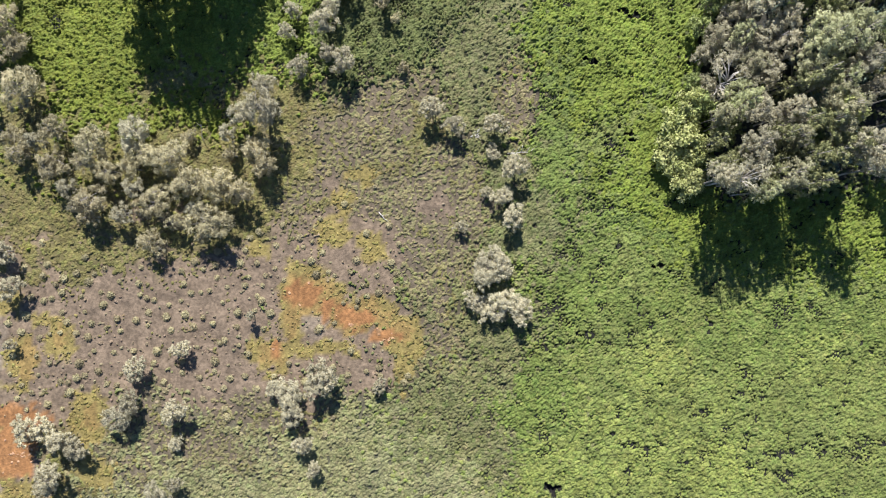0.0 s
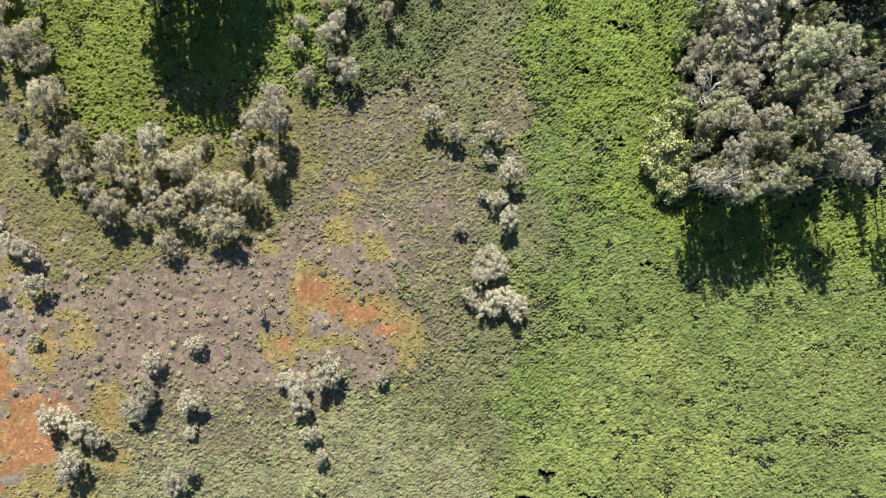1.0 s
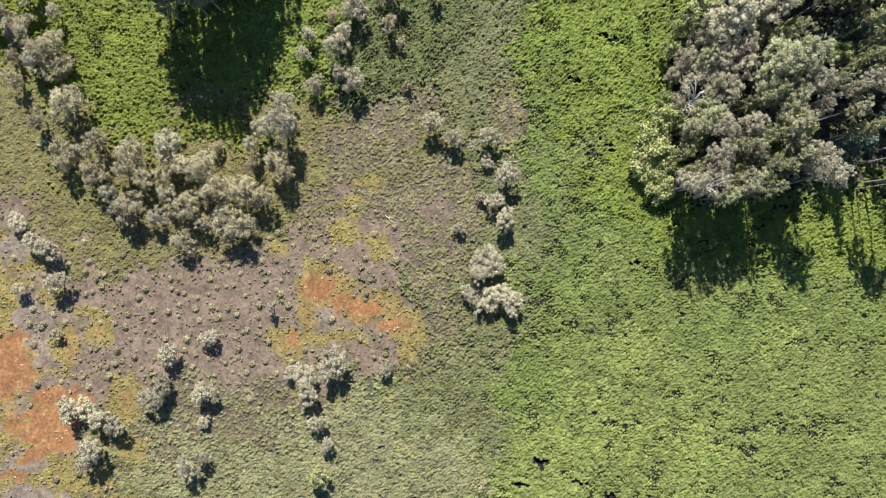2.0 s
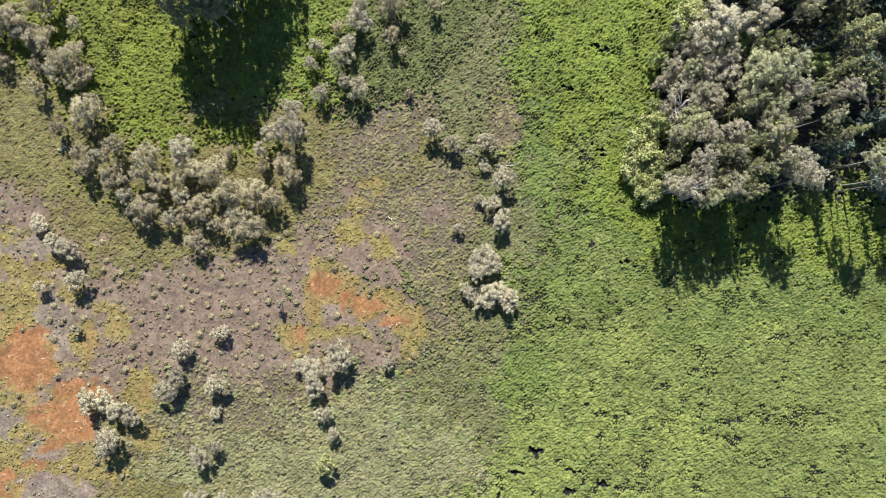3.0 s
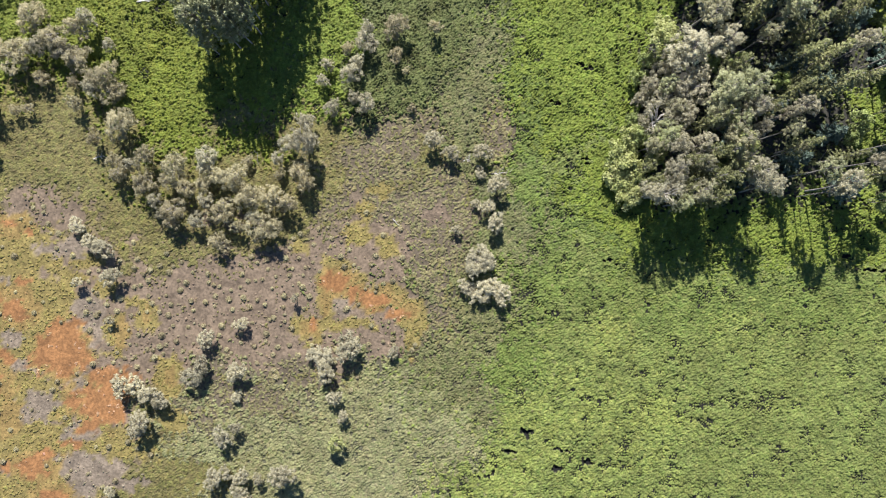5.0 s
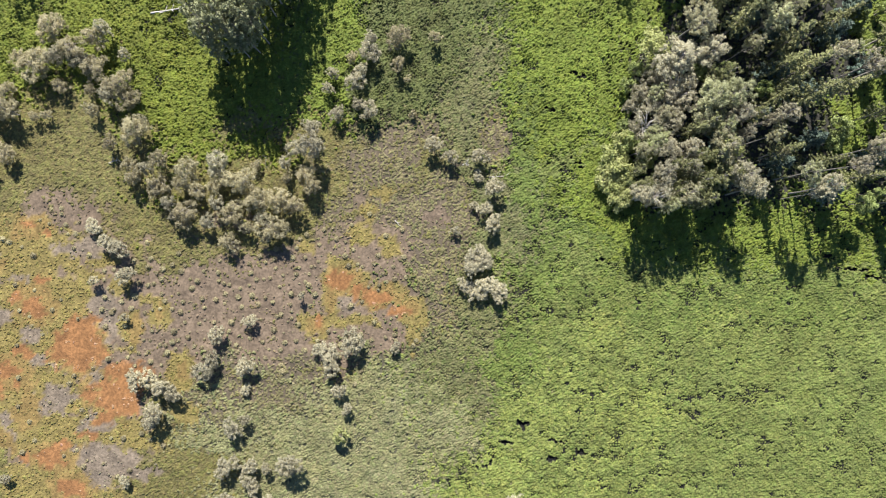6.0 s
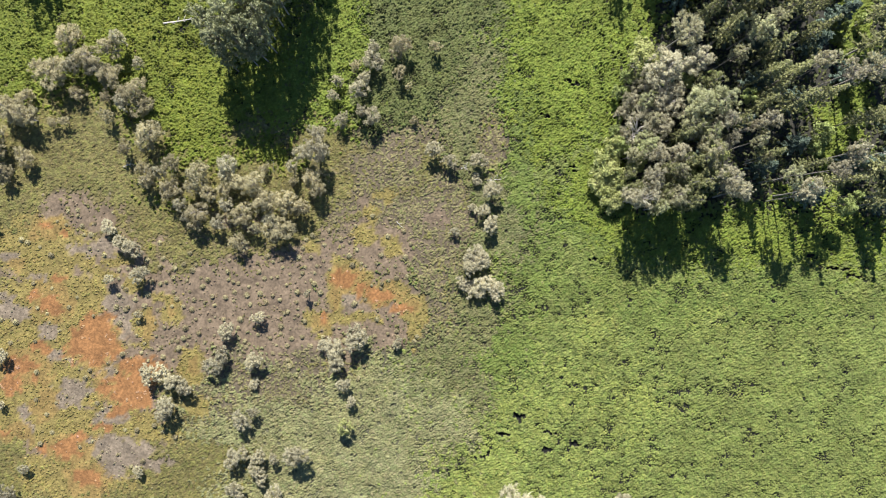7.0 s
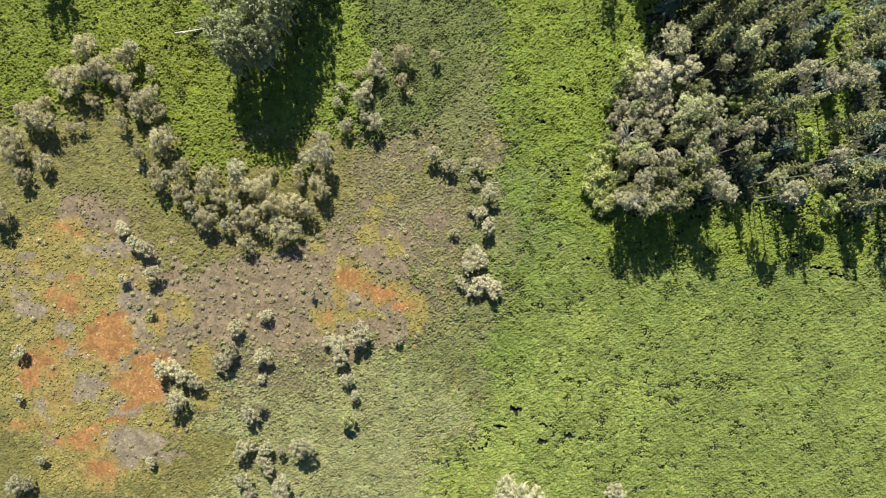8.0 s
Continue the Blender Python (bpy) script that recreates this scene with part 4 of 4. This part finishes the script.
plant("pine_tree", CLUMP, [
    (31.5, 60.5, 18.0, 2.1), (38.5, 60.0, 18.0, 2.5), (41.0, 61.0, 18.0, 2.5), (25.8, 68.6, 18.0, 1.7), (-73.4, 60.6, 18.0, 2.5), (-75.8, 60.3, 17.0, 1.9), (-84.4, 69.1, 18.0, 2.1), (86.3, 37.6, 18.0, 2.7),
    (84.3, 26.0, 18.0, 2.7), (84.2, 14.4, 18.0, 2.7), (36.0, 65.6, 18.0, 2.3),
], "tall pine beyond the edge of the clearing", "forest pines")
plant("fir_tree", FIRS, [
    (44.0, 48.0, 18.0, 2.5), (45.9, 52.0, 18.0, 2.5), (51.4, 51.5, 18.0, 2.5), (53.3, 47.1, 18.0, 2.5), (58.2, 51.5, 18.0, 2.5), (61.2, 51.0, 18.0, 2.3),
    (54.8, 57.9, 18.0, 2.5), (61.2, 58.9, 18.0, 2.5), (47.4, 58.8, 18.0, 2.5), (43.0, 54.9, 18.0, 2.5), (46.9, 50.0, 18.0, 2.7), (38.1, 62.8, 18.0, 2.5),
    (50.4, 47.0, 18.0, 2.7), (55.8, 48.0, 18.0, 2.7), (62.2, 48.1, 18.0, 2.7), (42.5, 52.9, 18.0, 2.7), (49.4, 53.9, 18.0, 2.7), (57.3, 54.9, 18.0, 2.7),
    (65.2, 54.0, 18.0, 2.7),
], "tall dark conifer at the forest's far side", "forest conifers")
plant("broad_tree", CLUMP, [
    (-39.5, 39.3, 16.0, 2.6), (-35.0, 40.5, 18.0, 2.7), (-36.9, 36.5, 17.0, 2.7), (-33.6, 37.1, 17.0, 2.3), (-38.5, 35.7, 14.0, 1.6), (-32.6, 41.2, 18.0, 2.5),
    (-30.2, 39.7, 18.0, 2.1), (-31.6, 35.6, 16.0, 2.2), (-28.6, 41.9, 19.0, 2.3), (-37.0, 33.8, 12.0, 1.8), (-33.4, 45.3, 19.0, 2.9), (-29.5, 46.2, 19.0, 2.7),
    (-26.6, 47.2, 19.0, 2.5), (-31.6, 37.8, 18.0, 2.1), (-31.0, 52.0, 19.0, 2.9), (-33.3, 34.6, 15.0, 2.0), (-34.6, 37.8, 18.0, 2.5), (-29.9, 37.1, 17.0, 2.1),
    (-31.4, 43.3, 19.0, 2.7), (-27.6, 44.3, 19.0, 2.5), (-28.6, 50.1, 19.0, 2.7), (-34.3, 51.1, 19.0, 2.7), (-26.2, 49.1, 19.0, 2.3), (-26.2, 52.5, 19.0, 2.7),
], "tall dark tree of a dense clump", "dark clump in the ferns")
plant("broad_tree", CLUMP, [
    (-23.8, 53.0, 19.0, 2.3), (-24.7, 62.7, 19.0, 2.7), (-26.7, 57.9, 19.0, 2.7), (-27.6, 63.7, 19.0, 2.7), (-22.3, 59.8, 19.0, 2.3), (-23.0, 66.1, 19.0, 2.3),
    (-29.6, 59.8, 19.0, 2.7), (-37.0, 47.5, 18.0, 2.7), (-38.7, 43.9, 17.0, 2.3),
], "tall dark tree of a dense clump", "dark clump in the ferns")
# young spruces added to fill the wood's gaps; their dark colour stands in for shade
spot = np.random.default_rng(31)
filler_spots = np.column_stack([spot.uniform(44, 90, 600), spot.uniform(6, 52, 600)])
wood_floor = cover(filler_spots[:, 0], filler_spots[:, 1])[:, list(KINDS).index("litter")]
SHADE_SAPLINGS = [(99, 99, 8, 2)]
for (x, y), share in zip(filler_spots, wood_floor):
    if share > 0.8 and min((x - a) ** 2 + (y - b) ** 2 for a, b, _, _ in SHADE_SAPLINGS) > 34:
        SHADE_SAPLINGS.append((x, y, spot.uniform(5.5, 9.5), spot.uniform(1.6, 2.5)))
plant("shade_spruce", SHADE_FILLERS, SHADE_SAPLINGS[1:], "dark bluish young spruce added to stand in for the wood's shade", "young spruces")


# ---- tussocks on the bare peat ----
def tussock_mesh(seed):
    """A rounded tussock: a low mound under a shaggy mop of blades, the crown sunken a little."""
    rng = np.random.default_rng(seed)
    ring, faces = [np.array([[0, 0, 0.72]])], [(0, 1 + k, 1 + (k + 1) % 8) for k in range(8)]
    for r, z in ((0.5, 0.80), (0.82, 0.42), (1.0, -0.1)):
        a = np.arange(8) * math.pi / 4
        rr = r * rng.uniform(0.75, 1.2, 8)
        ring.append(np.stack([rr * np.cos(a), rr * np.sin(a), z * rng.uniform(0.7, 1.25, 8)], 1))
    for n in (1, 9):
        for k in range(8):
            a, b = n + k, n + (k + 1) % 8
            faces += [(a, a + 8, b + 8), (a, b + 8, b)]
    a, far = rng.uniform(0, 6.283, 120), np.sqrt(rng.uniform(0.0, 1.2, 120))
    seat = np.stack([far * np.cos(a), far * np.sin(a), 0.95 - 0.6 * far**2], 1)
    blades = sprays(rng, seat, np.full(120, 0.14), 1, 0.36, 0.17, 0.5)[:2]
    return mesh_of("tussock", *joined([(np.concatenate(ring), np.array(faces)), blades]), TUSSOCK)


TUSSOCKS = [tussock_mesh(300 + k) for k in range(6)]
SPOTS_A = [
    (-48.6, -2.6), (-47.0, -1.9), (-44.8, -2.0), (-43.4, -1.3), (-45.5, -3.0), (-41.5, -3.0), (-38.9, -3.2), (-48.9, -4.4),
    (-50.3, -5.2), (-46.4, -4.9), (-38.8, -4.7), (-37.9, -5.1), (-42.6, -4.7), (-43.9, -4.4), (-37.0, -5.4), (-43.6, -6.0),
    (-48.9, -7.0), (-45.9, -6.9), (-45.1, -8.4), (-48.3, -8.3), (-43.2, -9.0), (-41.4, -9.4), (-37.8, -8.7), (-37.7, -7.0),
    (-35.4, -7.6), (-34.8, -9.3), (-33.0, -7.3), (-31.9, -8.9), (-33.5, -5.5), (-32.2, -4.5), (-30.9, -4.4), (-29.8, -4.2),
    (-27.5, -3.7), (-28.8, -2.5), (-24.7, -2.4), (-25.2, -3.5), (-50.5, -9.8), (-49.2, -9.6), (-54.2, -9.5), (-57.3, -9.8),
    (-51.8, -10.3), (-45.5, -10.2), (-44.8, -12.0), (-42.3, -12.2), (-39.7, -12.0), (-36.6, -12.0), (-37.0, -13.6), (-52.2, -12.7),
]
SPOTS_B = [
    (-50.5, -13.5), (-55.3, -12.6), (-55.6, -15.0), (-52.0, -15.1), (-50.9, -15.2), (-48.1, -16.1), (-47.0, -15.5), (-46.0, -15.2),
    (-46.7, -13.6), (-46.4, -16.7), (-49.1, -16.0), (-47.9, -17.4), (-44.2, -14.6), (-43.1, -16.3), (-41.8, -16.4), (-41.4, -15.0),
    (-36.9, -15.6), (-35.8, -16.1), (-35.0, -16.6), (-35.6, -17.2), (-54.2, -16.5), (-54.8, -18.2), (-29.1, -13.3), (-29.2, -14.7),
    (-31.1, -15.5), (-27.2, -15.6), (-28.0, -16.9), (-26.2, -8.9), (-26.1, -7.0), (-27.9, -10.7), (-28.5, -11.0), (-26.0, -11.3),
    (-30.6, -18.3), (-27.6, -20.7), (-49.7, -3.3), (-53.7, -1.1), (-51.3, -2.2), (-51.3, -5.5), (-55.9, -8.4), (-57.6, -6.5),
    (-57.3, -2.7), (-58.9, -7.6), (-57.8, -10.3), (-59.4, -9.8), (-58.3, -6.0), (-66.6, -8.0), (-68.1, -9.8), (-72.1, -10.9),
]
SPOTS_C = [
    (-73.8, -9.9), (-71.7, -12.6), (-69.8, -14.1), (-63.7, -11.4), (-58.8, -12.8), (-74.2, -16.0), (-74.0, -21.7), (-64.2, -21.4),
    (-59.4, -21.7), (-61.0, -20.1), (-74.1, -26.8), (-64.7, -25.9), (-62.8, -27.4), (-61.9, -28.6), (-65.0, -22.8), (-66.9, -23.4),
    (-68.5, -26.1), (-70.5, -27.4), (-72.1, -29.5), (-71.2, -32.8), (-74.6, -5.4), (-71.3, -6.3), (-78.8, -16.3), (-80.5, -12.0),
    (-77.8, -12.5), (-57.7, -32.4), (-55.5, -32.4), (-59.1, -36.9), (-62.5, -37.4), (-56.6, -39.1), (-54.4, -38.0), (-62.0, -36.4),
    (-66.0, -35.5), (-63.8, -34.5), (-52.3, -31.5), (-50.7, -32.6), (-48.5, -33.7), (-42.5, -26.6), (-42.0, -25.0), (-65.4, 3.6),
    (-64.0, 3.6), (-66.5, 7.1), (-66.5, 8.1), (-70.3, 6.0), (-68.7, 5.4), (-76.8, 2.7), (-75.7, 2.2), (-73.5, 1.3),
]
SPOTS_D = [
    (-71.4, -0.2), (-64.3, 1.1), (-61.6, -0.2), (-50.8, -0.8), (-45.9, 0.2), (-21.3, -1.3), (-22.5, -2.2), (-22.9, -3.5),
    (-23.0, -5.5), (-23.6, -4.9), (-14.3, -1.8), (-13.5, -2.2), (-11.4, -1.8), (-8.0, -2.2), (-6.2, -0.6), (-5.6, -2.0),
    (-5.8, -4.1), (-7.8, -4.4), (-9.3, -4.9), (-10.5, -5.5), (-12.4, -5.8), (-10.7, -6.3), (-15.7, -9.3), (-13.6, -8.4),
    (-15.5, -9.1), (-22.8, -9.1), (-21.9, -7.1), (-25.8, -0.6), (-25.1, 1.1), (-24.5, 2.7), (-23.3, 3.5), (-18.7, 4.6),
    (-18.1, 2.7), (-16.5, 2.2), (-17.6, 1.5), (-15.4, 5.2), (-19.2, 6.0), (-20.3, 4.3), (-23.6, -0.6), (-11.4, -12.0),
    (-11.8, -15.1), (-9.4, -14.7), (-7.8, -14.2), (-7.6, -15.3), (-2.3, -14.6), (-4.5, -16.2), (-4.0, -15.3), (-19.5, -13.6),
]
SPOTS_E = [
    (-21.4, -15.3), (-24.7, -12.5), (-25.2, -15.3), (-27.9, -19.6), (-29.5, -22.3), (-25.7, -22.9), (-13.8, -20.7), (-14.8, -22.9),
    (-10.2, 7.6), (-9.2, 6.5), (-7.0, 7.1), (-6.5, 4.3), (-9.4, 3.3), (-12.2, 7.1), (-8.3, 9.3),
]
TUSSOCK_SPOTS = SPOTS_A + SPOTS_B + SPOTS_C + SPOTS_D + SPOTS_E
size = np.random.default_rng(9)
trial = np.column_stack([size.uniform(-84, 0, 900), size.uniform(-42, 8, 900)])
bog = cover(trial[:, 0], trial[:, 1])[:, list(KINDS).index("heath")]
for (x, y), share in zip(trial, bog):
    if share > 0.55 and len(TUSSOCK_SPOTS) < 296 and min((x - a) ** 2 + (y - b) ** 2 for a, b in TUSSOCK_SPOTS) > 2.2:
        TUSSOCK_SPOTS.append((x, y))
for n, (x, y) in enumerate(TUSSOCK_SPOTS):
    ob = new("sedge_tussock", TUSSOCKS[n % 6])
    r = 0.30 + 0.28 * size.uniform() ** 1.3
    ob.matrix_basis = pose(x, y, lie(x, y), 0, 0, size.uniform(0, 360)) @ Matrix.Diagonal((r, r, r * size.uniform(0.7, 1.05), 1))
    tagged(ob, "pale dry sedge tussock standing on bare brown peat", "tussock", "tussocks on the peat")


# ---- dead wood ----
def log(a, b, radius, twigs, label, seed):
    """A bleached fallen trunk from a to b with broken side branches."""
    rng = np.random.default_rng(seed)
    a, b = np.array(a, float), np.array(b, float)
    points = [a + (b - a) * s + rng.normal(0, 0.06, 3) * (1, 1, 0.4) for s in np.linspace(0, 1, 6)]
    thing = new("fallen_log")
    tagged(thing, label, "log", "dead wood")
    part("trunk", mesh_of("trunk", *tube(points, radius * np.linspace(1.1, 0.4, 6), 7), DEAD, True), thing)
    along = (b - a) / np.linalg.norm(b - a)
    across = np.array([-along[1], along[0], 0])
    for k in range(twigs):
        p = points[1 + k % 5]
        w = across * rng.choice([-1, 1]) * rng.uniform(0.25, 0.8) + along * rng.uniform(0.2, 0.9) + np.array([0, 0, rng.uniform(0.05, 0.35)])
        part("branch", mesh_of("branch", *tube([p, p + w * 0.6, p + w * 1.1 + rng.normal(0, 0.1, 3)], [radius * 0.45, radius * 0.3, radius * 0.1], 5), DEAD, True), thing)


log((-50.8, 42.7, 0.2), (-44.8, 43.4, 0.5), 0.15, 8, "bleached white fallen trunk lying in the ferns", 400)
log((35.3, 27.8, 0.5), (38.9, 29.6, 6.0), 0.11, 4, "leaning dead trunk at the forest edge", 401)
log((-7.8, 6.1, 0.1), (-6.6, 4.7, 0.1), 0.06, 1, "short pale dead stick on brown heath", 402)
log((8.9, 13.6, 0.2), (11.8, 13.8, 0.3), 0.07, 7, "bleached fallen branch on the heath", 403)
log((4.1, 15.8, 0.2), (5.2, 16.2, 0.4), 0.06, 8, "white dead shrub on the heath", 404)
log((-30.4, 15.0, 0.2), (-30.0, 16.9, 2.5), 0.05, 4, "dead snag leaning among ferns", 405)
log((-58.3, 16.1, 0.2), (-56.4, 16.6, 0.5), 0.07, 7, "white dead brush beside the bog trees", 406)
